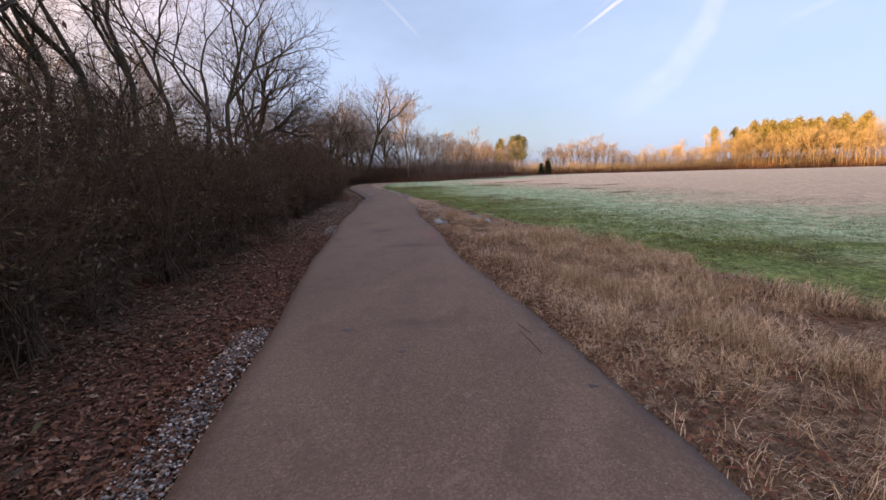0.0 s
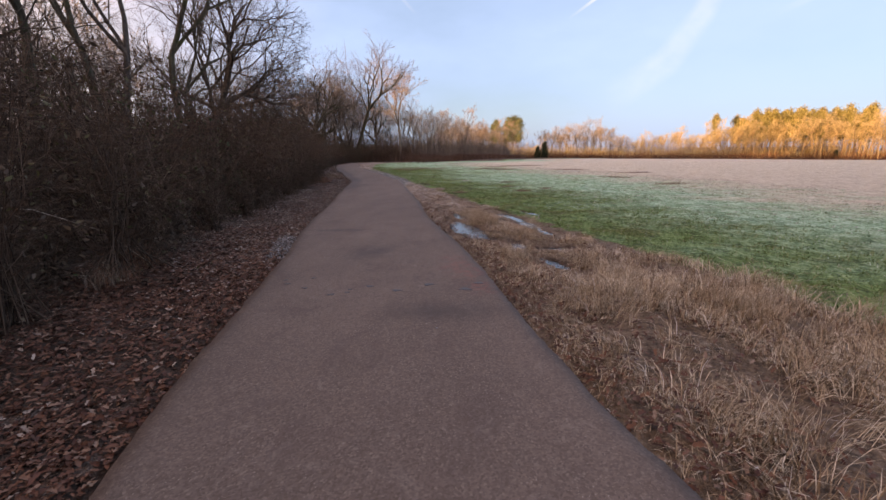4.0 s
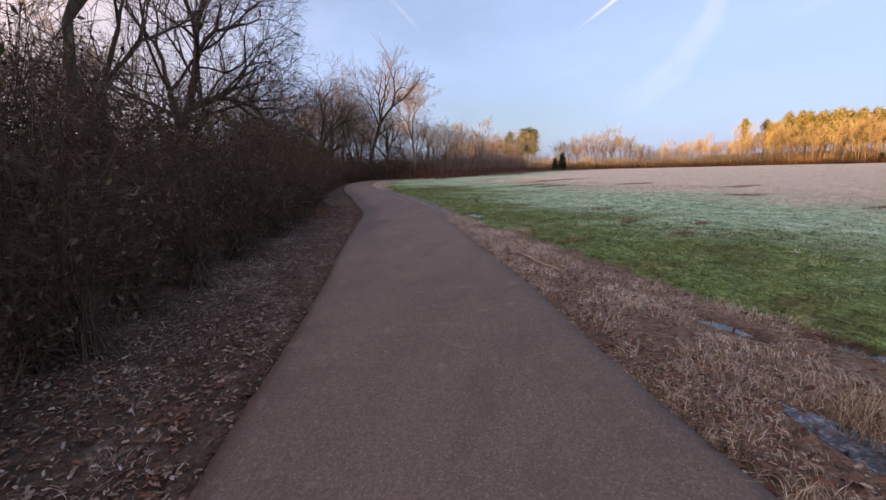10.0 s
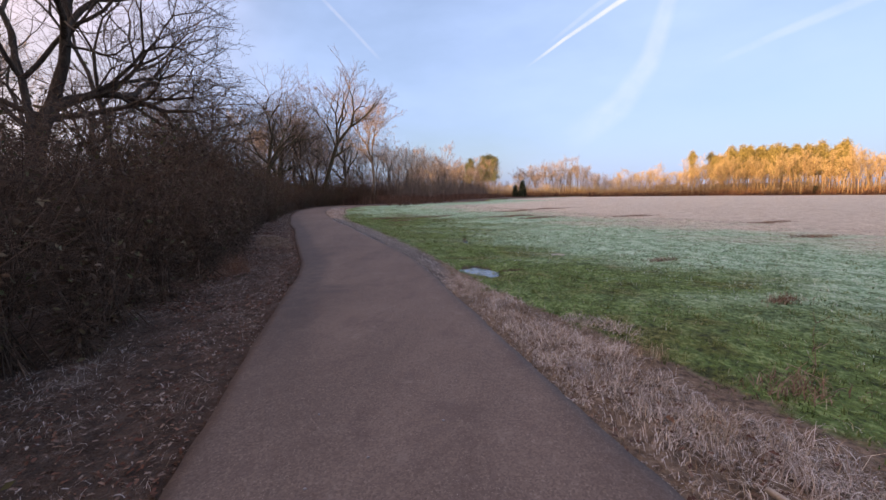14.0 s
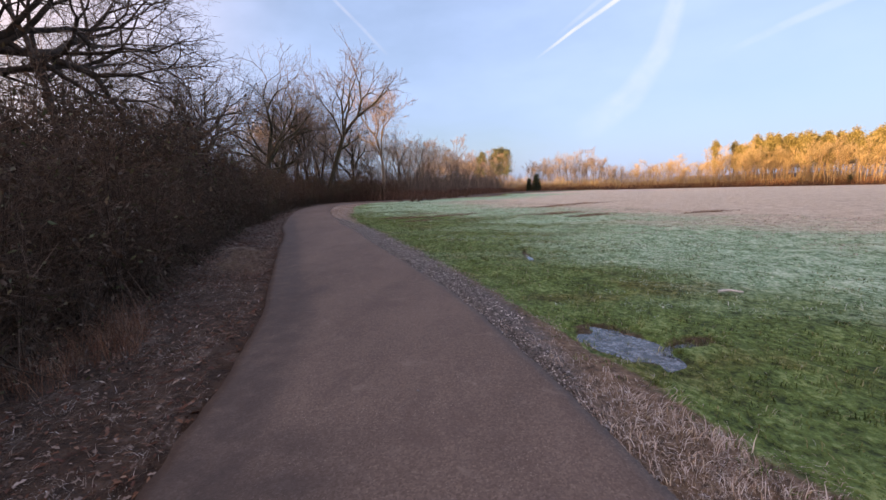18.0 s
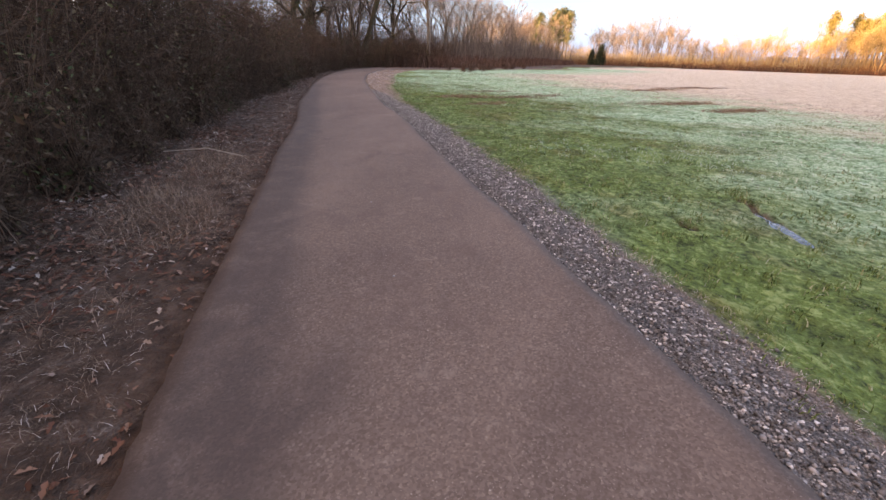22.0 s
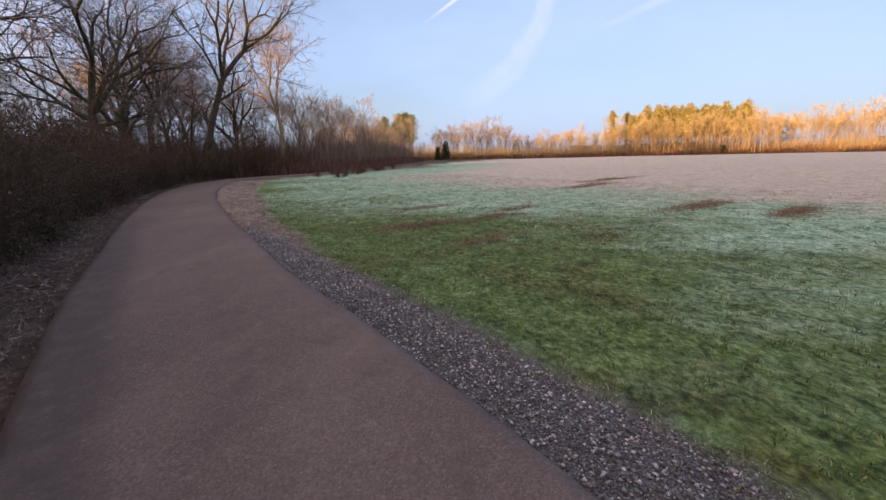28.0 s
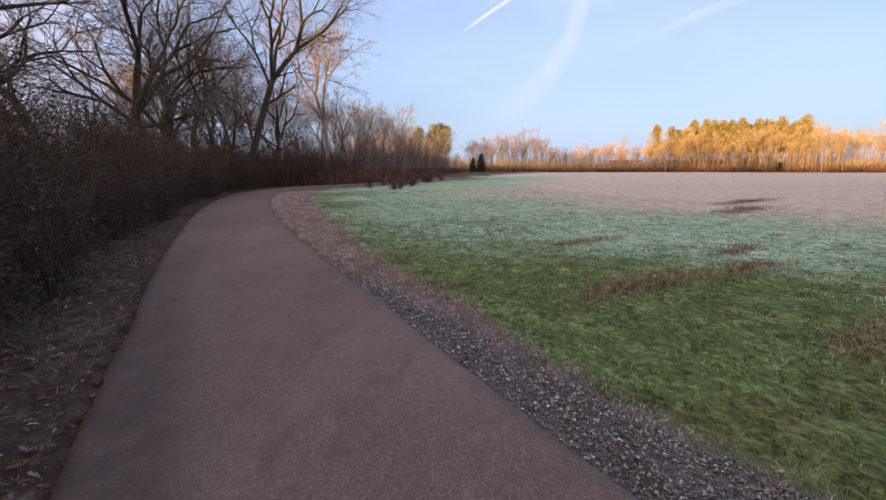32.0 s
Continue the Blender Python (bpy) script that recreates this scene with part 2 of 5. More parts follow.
M_GRASS = tinted("short_green_grass", ((0.0, (0.05, 0.08, 0.018)), (0.4, (0.085, 0.135, 0.03)), (0.75, (0.15, 0.21, 0.058)), (0.9, (0.31, 0.285, 0.14)), (1.0, (0.4, 0.45, 0.34))), 0.7)
M_FROSTGRASS = tinted("frosted_grass", ((0.0, (0.1, 0.19, 0.09)), (0.45, (0.28, 0.45, 0.28)), (0.8, (0.5, 0.66, 0.52)), (1.0, (0.74, 0.79, 0.75))), 0.7)
# leaf browns deepened, brush shade over the verge put into them
M_LEAF = tinted("fallen_oak_leaf", ((0.0, (0.05, 0.017, 0.011)), (0.45, (0.125, 0.046, 0.029)), (0.84, (0.205, 0.098, 0.062)), (0.96, (0.3, 0.19, 0.14)), (1.0, (0.45, 0.36, 0.3))), 0.7, (30, 0.5, (0.08, 0.045, 0.03)))
M_LEAFFROST = tinted("frosted_oak_leaf", ((0.0, (0.1, 0.06, 0.045)), (0.5, (0.19, 0.13, 0.105)), (0.85, (0.29, 0.23, 0.2)), (1.0, (0.48, 0.43, 0.4))), 0.75, (30, 0.5, (0.16, 0.11, 0.09)))
M_GRAVEL = tinted("limestone_gravel", ((0.0, (0.07, 0.066, 0.068)), (0.5, (0.2, 0.193, 0.197)), (0.8, (0.4, 0.39, 0.395)), (1.0, (0.82, 0.8, 0.8))), 0.85, (60, 0.4, (0.14, 0.13, 0.13)), (120, 0.4, 0.004))
M_BARK = bark_material("dark_bark", (0.028, 0.022, 0.019), (0.07, 0.056, 0.047), (0.14, 0.118, 0.1))
M_BARKMOSS = bark_material("mossy_bark", (0.03, 0.026, 0.019), (0.075, 0.065, 0.047), (0.14, 0.128, 0.095), 0.6)
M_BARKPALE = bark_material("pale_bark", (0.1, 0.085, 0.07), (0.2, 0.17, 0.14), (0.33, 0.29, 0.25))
# middle-distance twigs, lighter than the near dark ones: haze put into the colour
M_TWIG = tinted("bare_twig_hazed", ((0.0, (0.08, 0.066, 0.058)), (0.6, (0.16, 0.135, 0.12)), (1.0, (0.26, 0.22, 0.195))), 0.85)
M_TWIGDARK = tinted("dark_twig", ((0.0, (0.04, 0.03, 0.026)), (0.6, (0.095, 0.072, 0.062)), (1.0, (0.18, 0.14, 0.12))), 0.85)
M_BRAMBLE = tinted("red_brown_bramble", ((0.0, (0.05, 0.026, 0.02)), (0.6, (0.115, 0.062, 0.047)), (1.0, (0.22, 0.14, 0.105))), 0.85)
# far twigs: the low sun's gold is painted into the colour
M_TWIGSUN = tinted("sun_painted_twig", ((0.0, (0.36, 0.27, 0.13)), (0.6, (0.55, 0.43, 0.23)), (1.0, (0.7, 0.58, 0.36))), 0.85)
# far twigs paled: distance haze is put into the colour
M_TWIGHAZE = tinted("haze_tinted_twig", ((0.0, (0.25, 0.2, 0.17)), (0.6, (0.4, 0.34, 0.29)), (1.0, (0.55, 0.48, 0.42))), 0.85)
M_TWIGRUST = tinted("rust_twig", ((0.0, (0.16, 0.075, 0.04)), (0.6, (0.28, 0.14, 0.075)), (1.0, (0.4, 0.23, 0.13))), 0.85)
# bark for the same trees, sunlight put into its colour
M_BARKSUN = bark_material("sun_painted_bark", (0.2, 0.14, 0.08), (0.36, 0.26, 0.15), (0.5, 0.38, 0.24))
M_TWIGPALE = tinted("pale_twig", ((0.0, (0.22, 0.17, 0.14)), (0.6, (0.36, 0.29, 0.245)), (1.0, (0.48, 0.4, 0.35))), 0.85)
M_BRUSH = tinted("brush_stem", ((0.0, (0.042, 0.026, 0.018)), (0.6, (0.1, 0.062, 0.043)), (0.97, (0.135, 0.087, 0.063)), (1.0, (0.19, 0.135, 0.105))), 0.9)
M_BRUSHLEAF = tinted("brush_leaf", ((0.0, (0.05, 0.031, 0.021)), (0.6, (0.11, 0.07, 0.045)), (0.88, (0.07, 0.074, 0.028)), (1.0, (0.15, 0.1, 0.065))), 0.7)
M_GREENLEAF = tinted("privet_leaf", ((0.0, (0.02, 0.028, 0.009)), (0.6, (0.04, 0.055, 0.016)), (1.0, (0.075, 0.085, 0.028))), 0.6)
# right-hand pines: low sunlight is put into the needle colour as yellow
M_NEEDLESUN = tinted("sun_painted_needles", ((0.0, (0.13, 0.125, 0.045)), (0.6, (0.3, 0.265, 0.1)), (1.0, (0.5, 0.43, 0.2))), 0.8)
M_OLIVE = tinted("olive_pine_needles", ((0.0, (0.075, 0.1, 0.05)), (0.6, (0.17, 0.2, 0.11)), (1.0, (0.32, 0.32, 0.21))), 0.8)
M_CEDAR = tinted("cedar_foliage", ((0.0, (0.012, 0.022, 0.014)), (1.0, (0.035, 0.055, 0.03))), 0.8)


def ice_material():
    p = Mat("puddle_water_with_ice", 0.08)
    ice = p.math("MULTIPLY", p.step(p.noise(12, 6, 0.75, None, 0.4), 0.46, 0.62), p.step(p.noise(60, 3, 0.7), 0.36, 0.6, 0.2, 1.0))
    c = p.mix(ice, (0.03, 0.03, 0.032), (0.22, 0.25, 0.3))
    p.bump(p.noise(26, 5, 0.7), 0.25, 0.006)
    return p.done(c, p.step(ice, 0, 1, 0.05, 0.22))


M_ICE = ice_material()


def plain(name, color, rough=0.7):
    p = Mat(name, rough)
    return p.done(p.mix(p.step(p.noise(14, 4), 0.35, 0.7), color, tuple(0.7 * v for v in color)))


M_WET = plain("wet_mark", (0.035, 0.028, 0.027), 0.4)
M_CRACK = plain("crack_filler", (0.03, 0.025, 0.024), 0.8)
M_HOUSE = plain("pale_siding", (0.72, 0.7, 0.66))
M_ROOF = plain("grey_roofing", (0.16, 0.15, 0.15))
M_GLASS = plain("dark_window_glass", (0.03, 0.035, 0.04), 0.1)
M_LITTER = plain("white_plastic_scrap", (0.75, 0.75, 0.74), 0.5)


# ---- mesh helpers ----
def mesh_of(name, verts, faces, mat):
    """A mesh from vertex rows and rows of face corners (all of one size, or a list)."""
    me = bpy.data.meshes.new(name)
    verts = np.asarray(verts, np.float32)
    if isinstance(faces, np.ndarray):
        n, k = faces.shape
        me.vertices.add(len(verts))
        me.vertices.foreach_set("co", verts.ravel())
        me.loops.add(n * k)
        me.loops.foreach_set("vertex_index", faces.astype(np.int32).ravel())
        me.polygons.add(n)
        me.polygons.foreach_set("loop_start", np.arange(0, n * k, k, dtype=np.int32))
        me.update(calc_edges=True)
        me.validate()
    else:
        me.from_pydata(verts.tolist(), [], faces)
    me.materials.append(mat)
    return me


def part(name, me, parent, label=""):
    ob = new(name, me)
    ob.parent = parent
    if label:
        ob["label"] = label
    return ob


def smooth(me):
    me.polygons.foreach_set("use_smooth", np.ones(len(me.polygons), dtype=bool))
    return me


def float_attr(me, name, values):
    me.attributes.new(name, "FLOAT", "POINT").data.foreach_set("value", np.asarray(values, np.float32))


def tubes(segs, sides=4):
    """Tapered tubes for rows of x, y, z, x, y, z, r, r; open at the ends."""
    s = np.asarray(segs, float)
    a, b, ra, rb = s[:, :3], s[:, 3:6], s[:, 6], s[:, 7]
    d = b - a
    d /= np.linalg.norm(d, axis=1, keepdims=True) + 1e-9
    ref = np.where(np.abs(d[:, 2:3]) > 0.9, [[1.0, 0, 0]], [[0, 0, 1.0]])
    u = np.cross(d, ref)
    u /= np.linalg.norm(u, axis=1, keepdims=True) + 1e-9
    v = np.cross(d, u)
    ang = np.arange(sides) * 2 * np.pi / sides
    ring = np.cos(ang)[None, :, None] * u[:, None] + np.sin(ang)[None, :, None] * v[:, None]
    verts = np.concatenate([a[:, None] + ring * ra[:, None, None], b[:, None] + ring * rb[:, None, None]], 1).reshape(-1, 3)
    k = np.arange(sides)
    quad = np.stack([k, (k + 1) % sides, (k + 1) % sides + sides, k + sides], 1)
    faces = (np.arange(len(s)) * 2 * sides)[:, None, None] + quad[None]
    return verts, faces.reshape(-1, 4)


def blades(base, height, lean, width, rng, bend=0.6, way=None):
    """Bent blades of grass, each two quads ending narrow, at the base points."""
    n = len(base)
    a = rng.uniform(0, 2 * np.pi, n)
    side = np.stack([np.cos(a), np.sin(a), 0 * a], 1) * (width / 2)[:, None]
    b = a + np.pi / 2 + rng.normal(0, 0.5, n)
    if way is not None:
        b = way
        a = b + np.pi / 2 + rng.normal(0, 0.6, n)
        side = np.stack([np.cos(a), np.sin(a), 0 * a], 1) * (width / 2)[:, None]
    out = np.stack([np.cos(b), np.sin(b), 0 * b], 1) * (height * lean)[:, None]
    up = np.zeros((n, 3))
    up[:, 2] = height * np.sqrt(np.clip(1 - np.minimum(lean, 0.97) ** 2, 0.03, 1))
    mid = base + up * bend + out * 0.35
    tip = base + up + out
    verts = np.stack([base - side, base + side, mid + side * 0.8, mid - side * 0.8, tip + side * 0.2, tip - side * 0.2], 1).reshape(-1, 3)
    quad = np.array([[0, 1, 2, 3], [3, 2, 4, 5]])
    return verts, ((np.arange(n) * 6)[:, None, None] + quad[None]).reshape(-1, 4)


# ---- the line of the paved path ----
WIDE = 2.6
LINE = [(18.60, -40.00), (9.80, -20.00), (5.40, -10.00), (2.67, -4.61), (0.35, -0.07), (-0.63, 2.00), (-2.14, 5.00), (-3.42, 8.04), (-4.84, 11.00), (-6.05, 14.05), (-7.36, 17.06), (-8.64, 20.10), (-9.97, 23.16), (-11.65, 26.09), (-13.40, 29.04), (-15.14, 32.05), (-17.04, 35.01), (-18.77, 38.08), (-20.56, 41.22), (-22.30, 44.50), (-23.90, 47.70), (-25.60, 51.50), (-27.10, 55.50), (-28.30, 60.00), (-28.60, 64.50), (-27.60, 68.20), (-25.30, 72.00), (-22.40, 77.00), (-19.30, 85.00), (-14.00, 100.00)]


def spline(pts, step):
    """Points at an even step along a smooth curve through pts."""
    p = np.array([pts[0], *pts, pts[-1]], float)
    out = []
    for i in range(1, len(p) - 2):
        t = np.linspace(0, 1, 40, endpoint=False)[:, None]
        a, b, c, d = p[i - 1], p[i], p[i + 1], p[i + 2]
        out.append(0.5 * (2 * b + (c - a) * t + (2 * a - 5 * b + 4 * c - d) * t**2 + (3 * b - a - 3 * c + d) * t**3))
    q = np.concatenate(out + [p[-1:]])
    run = np.r_[0, np.cumsum(np.linalg.norm(np.diff(q, axis=0), axis=1))]
    s = np.arange(0, run[-1], step)
    return np.stack([np.interp(s, run, q[:, 0]), np.interp(s, run, q[:, 1])], 1)


CENTRE = spline(LINE, 0.1)
TAN = np.gradient(CENTRE, axis=0)
TAN /= np.linalg.norm(TAN, axis=1, keepdims=True)
RIGHT = np.stack([TAN[:, 1], -TAN[:, 0]], 1)
COARSE = CENTRE[::5]
CRIGHT = RIGHT[::5]


def off_path(x, y):
    """How far points lie to the right of the path's middle, and the y of the nearest point of it."""
    p = np.stack([np.ravel(x), np.ravel(y)], 1)
    side, along = np.empty(len(p)), np.empty(len(p))
    for k in range(0, len(p), 20000):
        q = p[k:k + 20000]
        d2 = ((q[:, None] - COARSE[None]) ** 2).sum(-1)
        n = d2.argmin(1)
        dv = q - COARSE[n]
        sg = (dv * CRIGHT[n]).sum(1)
        dist = np.sqrt(d2[np.arange(len(q)), n])
        side[k:k + 20000] = np.where(dist < 6, sg, np.sign(sg) * dist)
        along[k:k + 20000] = COARSE[n, 1]
    return side, along


def lump(x, y, scale, seed=0.0):
    """Soft, cheap relief between -1 and 1."""
    x, y = np.asarray(x) / scale + seed, np.asarray(y) / scale - seed * 1.7
    return (np.sin(x * 1.3 + 1.7 * np.sin(y * 0.7 + seed)) + np.sin(y * 1.1 + 1.3 * np.sin(x * 0.9)) + 0.5 * np.sin(2.3 * x + 1.9 * y)) / 2.5


def verge_width(y):
    return np.interp(y, [-9.7, 0.3, 4.4, 8.6, 11.8, 15.0, 18.4, 21.3, 23.2, 26.1, 35.6, 38.8, 44.8, 60.8], [3.8, 3.4, 2.9, 2.55, 2.0, 1.6, 1.1, 0.55, 0.16, 0.04, 0.06, 0.6, 1.5, 2.2])


def gravel_width(y):
    return np.interp(y, [20.4, 23.2, 26.1, 31.3, 34.6, 37.8, 40.8], [0.0, 0.4, 0.62, 0.62, 0.55, 0.4, 0.0])


# puddles: middle x, y, half-length, half-width, turn of the long way
PUDDLES = [(-2.6, 10.5, 0.66, 0.2, 113), (-3.02, 11.9, 0.4, 0.1, 113), (-2.08, 9.77, 0.25, 0.1, 150), (-1.55, 9.3, 0.45, 0.15, 108), (-0.95, 9.25, 0.35, 0.15, 12), (-0.97, 8.35, 0.26, 0.1, 120),
           (-2.0, 12.35, 0.5, 0.14, 122), (-1.6, 11.5, 0.62, 0.13, 112), (-1.22, 10.75, 0.26, 0.09, 118), (-2.3, 13.35, 0.4, 0.1, 140), (-3.05, 13.6, 0.28, 0.1, 122), (-1.6, 13.3, 0.42, 0.07, 125),
           (-7.32, 23.0, 0.52, 0.3, 112), (-6.62, 23.05, 0.24, 0.1, 15), (-8.18, 28.05, 0.55, 0.06, 100), (-9.05, 27.5, 0.12, 0.05, 130)]


def puddle_depth(x, y, grow=0.0):
    z = np.zeros_like(x)
    for px, py, a, b, turn in PUDDLES:
        a, b = a + grow, b + grow
        c, s = math.cos(radians(turn)), math.sin(radians(turn))
        u, v = (x - px) * c + (y - py) * s, -(x - px) * s + (y - py) * c
        z = np.maximum(z, np.clip(1.5 - np.hypot(u / a, v / b), 0, 1))
    return z


def fall(x, y):
    """The land falls gently away all round the walk."""
    return -0.009 * np.clip(np.hypot(np.asarray(x) + 10, np.asarray(y) - 20) - 50, 0, 200)


def ground_height(x, y, side=None):
    x, y = np.asarray(x, float), np.asarray(y, float)
    if side is None:
        side = off_path(x, y)[0].reshape(x.shape)
    edge = np.abs(side) - WIDE / 2
    z = -0.035 + 0 * x
    bumpy = np.clip(edge / 1.0, 0, 1)
    z = z + bumpy * (0.03 * lump(x, y, 0.42, 2.0) + 0.03 * lump(x, y, 1.3, 5.0) + 0.05 * lump(x, y, 4.0, 1.0))
    z = z + fall(x, y)
    z = z + np.where(side < 0, 0.05 * np.clip(edge - 0.6, 0, 6), 0)
    z = z - 0.03 * np.clip(1 - np.abs(edge - 0.03) / 0.12, 0, 1)
    z = np.where(edge < 0, -0.09 + fall(x, y), z)
    pd = puddle_depth(x, y)
    z = z - (0.052 * pd - (pd > 0) * (0.022 * lump(x, y, 0.17, 6.0) + 0.02 * lump(x, y, 0.07, 2.5))) * (edge > 0)
    # unseen rise added towards the sun, to keep the field in shade
    back = (x - (-35)) * SUN_FROM[0] + (y - 95) * SUN_FROM[1]
    shade_ridge = np.clip((back - 95) / 75, 0, 1)
    z = z + 22.0 * shade_ridge * shade_ridge * (3 - 2 * shade_ridge) * (1 + 0.05 * lump(x, y, 30, 3.0))
    return z


def at_ground(x, y):
    return float(ground_height(np.array([x]), np.array([y]))[0])


# ---- ground: one sheet to the horizon ----
def uneven(lo, hi, step, far):
    """Even lines from lo to hi, and wider and wider ones beyond."""
    mid = np.arange(lo, hi, step)
    out = [hi]
    w = step
    while out[-1] < far:
        w = min(w * 1.25, 400)
        out.append(out[-1] + w)
    low = [lo - step]
    w = step
    while low[-1] > -far:
        w = min(w * 1.25, 400)
        low.append(low[-1] - w)
    return np.array(low[::-1] + list(mid) + out)


gx, gy = uneven(-31, 9, 0.2, 3200), uneven(-5, 62, 0.2, 3200)
gx = np.union1d(gx, np.r_[np.arange(-9.4, -6.0, 0.05), np.arange(-3.6, -0.4, 0.05)].round(3))
gy = np.union1d(gy, np.r_[np.arange(7.9, 14.0, 0.05), np.arange(22.1, 23.9, 0.05), np.arange(27.2, 28.9, 0.05)].round(3))
gx, gy = [v[np.r_[True, np.diff(v) > 0.02]] for v in (gx, gy)]
GX, GY = [a.ravel() for a in np.meshgrid(gx, gy)]
gside, galong = off_path(GX, GY)
GZ = ground_height(GX, GY, gside)
nx, ny = len(gx), len(gy)
cell = np.arange(nx * ny).reshape(ny, nx)
gfaces = np.stack([cell[:-1, :-1], cell[:-1, 1:], cell[1:, 1:], cell[1:, :-1]], -1).reshape(-1, 4)
gme = smooth(mesh_of("ground", np.stack([GX, GY, GZ], 1), gfaces, M_GROUND))
gedge = gside - WIDE / 2
soft = np.interp(galong, [18, 23], [0.8, 0.3])
float_attr(gme, "straw", np.where(gside > 0, np.clip(0.5 + (verge_width(galong) + gravel_width(galong) - gedge) / soft, 0, 1), 0.0))
float_attr(gme, "bare", np.clip(np.where(gside < 0, (-gside - WIDE / 2 + 0.6) * 3, 0) + (puddle_depth(GX, GY) > 0.4) * 0.9, 0, 1))
float_attr(gme, "grit", np.where(gside > 0, np.clip(1.0 - (gedge - gravel_width(galong)) / 0.2, 0, 1) * np.clip((galong - 20) / 2, 0, 1) * np.clip((40 - galong) / 2, 0, 1), 0))
float_attr(gme, "frosty", np.clip(0.1 + (gedge - verge_width(galong) - gravel_width(galong) - np.interp(galong, [18, 26, 29, 32], [1.6, 1.3, 1.6, 2.4])) / np.interp(galong, [14, 27, 31], [7.5, 4.5, 9.0]) + np.clip((galong - 36) / 14, 0, 0.5), 0, 1))
float_attr(gme, "tan", np.clip((gedge - 5.0) / 15.0, 0, 1) * np.clip(1.25 - np.clip(galong - 30, 0, 20) / 80, 0, 1))
tagged(new("ground", gme), "frosty green and tan meadow ground beside a path", "ground", kind="stuff")

# ---- path: a raised ribbon of asphalt with crumbling edges ----
rng = np.random.default_rng(4)
ACROSS = np.linspace(-1, 1, 29)
keep = (CENTRE[:, 1] > -30) & (CENTRE[:, 1] < 99)
cp, cr = CENTRE[keep], RIGHT[keep]
wob_l = 0.018 * lump(np.arange(len(cp)), 0 * cp[:, 0], 5.0, 1.0) + 0.03 * lump(np.arange(len(cp)), 0 * cp[:, 0], 23.0, 3.0) + rng.normal(0, 0.006, len(cp))
wob_r = 0.018 * lump(np.arange(len(cp)), 0 * cp[:, 0], 4.0, 7.0) + 0.03 * lump(np.arange(len(cp)), 0 * cp[:, 0], 19.0, 9.0) + rng.normal(0, 0.006, len(cp))
rows = []
for k, s in enumerate(ACROSS):
    half = WIDE / 2 - np.interp(cp[:, 1], [19, 25], [0, 0.05]) + (wob_r if s > 0 else wob_l) * (abs(s) > 0.9)
    xy = cp + cr * (s * half)[:, None]
    crown = 0.012 * (1 - s * s) + 0.004 * lump(xy[:, 0], xy[:, 1], 1.1, 4.0)
    rows.append(np.c_[xy, crown - (0.012 if abs(s) == 1 else 0) + fall(xy[:, 0], xy[:, 1])])
low_l, low_r = rows[0].copy(), rows[-1].copy()
low_l[:, :2] -= cr * 0.025
low_r[:, :2] += cr * 0.025
low_l[:, 2] -= 0.12
low_r[:, 2] -= 0.12
stack = np.stack([low_l, *rows, low_r], 1)
m, w = stack.shape[:2]
idx = np.arange(m * w).reshape(m, w)
pfaces = np.stack([idx[:-1, :-1], idx[:-1, 1:], idx[1:, 1:], idx[1:, :-1]], -1).reshape(-1, 4)
pv = stack.reshape(-1, 3)
pme = smooth(mesh_of("path", pv, pfaces, M_ASPHALT))
pside, palong = off_path(pv[:, 0], pv[:, 1])
damp_shade = np.zeros(len(pv))
# a damp band along the left half further on, a damp seam across, and damp tongues from the edge
band = 1 / (1 + np.exp((pside + 0.72 + 0.06 * lump(palong, 0 * palong, 1.3)) / 0.05)) * np.clip((palong - 17) / 3, 0, 1) * np.clip((44 - palong) / 6, 0, 1)
damp_shade = np.maximum(damp_shade, 0.8 * band)
for cx, cy, ax, ay in ((-4.9, 9.72, 0.6, 0.13), (-9.75, 20.75, 0.5, 0.16), (-9.45, 20.45, 0.3, 0.2), (-0.46, 1.98, 0.3, 0.1), (-3.6, 8.2, 0.3, 0.4), (-11.3, 24.2, 0.2, 0.5), (-2.0, 6.2, 0.5, 0.2)):
    damp_shade = np.maximum(damp_shade, 0.8 * np.exp(-(((pv[:, 0] - cx) / ax) ** 2 + ((pv[:, 1] - cy - 0.2 * (pv[:, 0] - cx)) / ay) ** 2)))
# dark outer edges: shadow of the gap beside the asphalt, painted on
damp_shade = np.maximum(damp_shade, 0.6 * np.clip((np.abs(pside) - 1.1) / 0.2, 0, 1))
float_attr(pme, "damp_shade", damp_shade)
red = np.zeros(len(pv))
for cx, cy, r in ((-2.34, 8.14, 0.13), (-2.18, 7.86, 0.16), (-1.98, 7.52, 0.2), (-2.26, 7.66, 0.13), (-1.75, 7.0, 0.18)):
    red = np.maximum(red, np.exp(-((pv[:, 0] - cx) ** 2 + (pv[:, 1] - cy) ** 2) / r**2))
float_attr(pme, "red", red)
tagged(new("road", pme), "narrow brown-grey asphalt path with crumbling edges, wet stains and painted edge shade", "path", kind="structure")

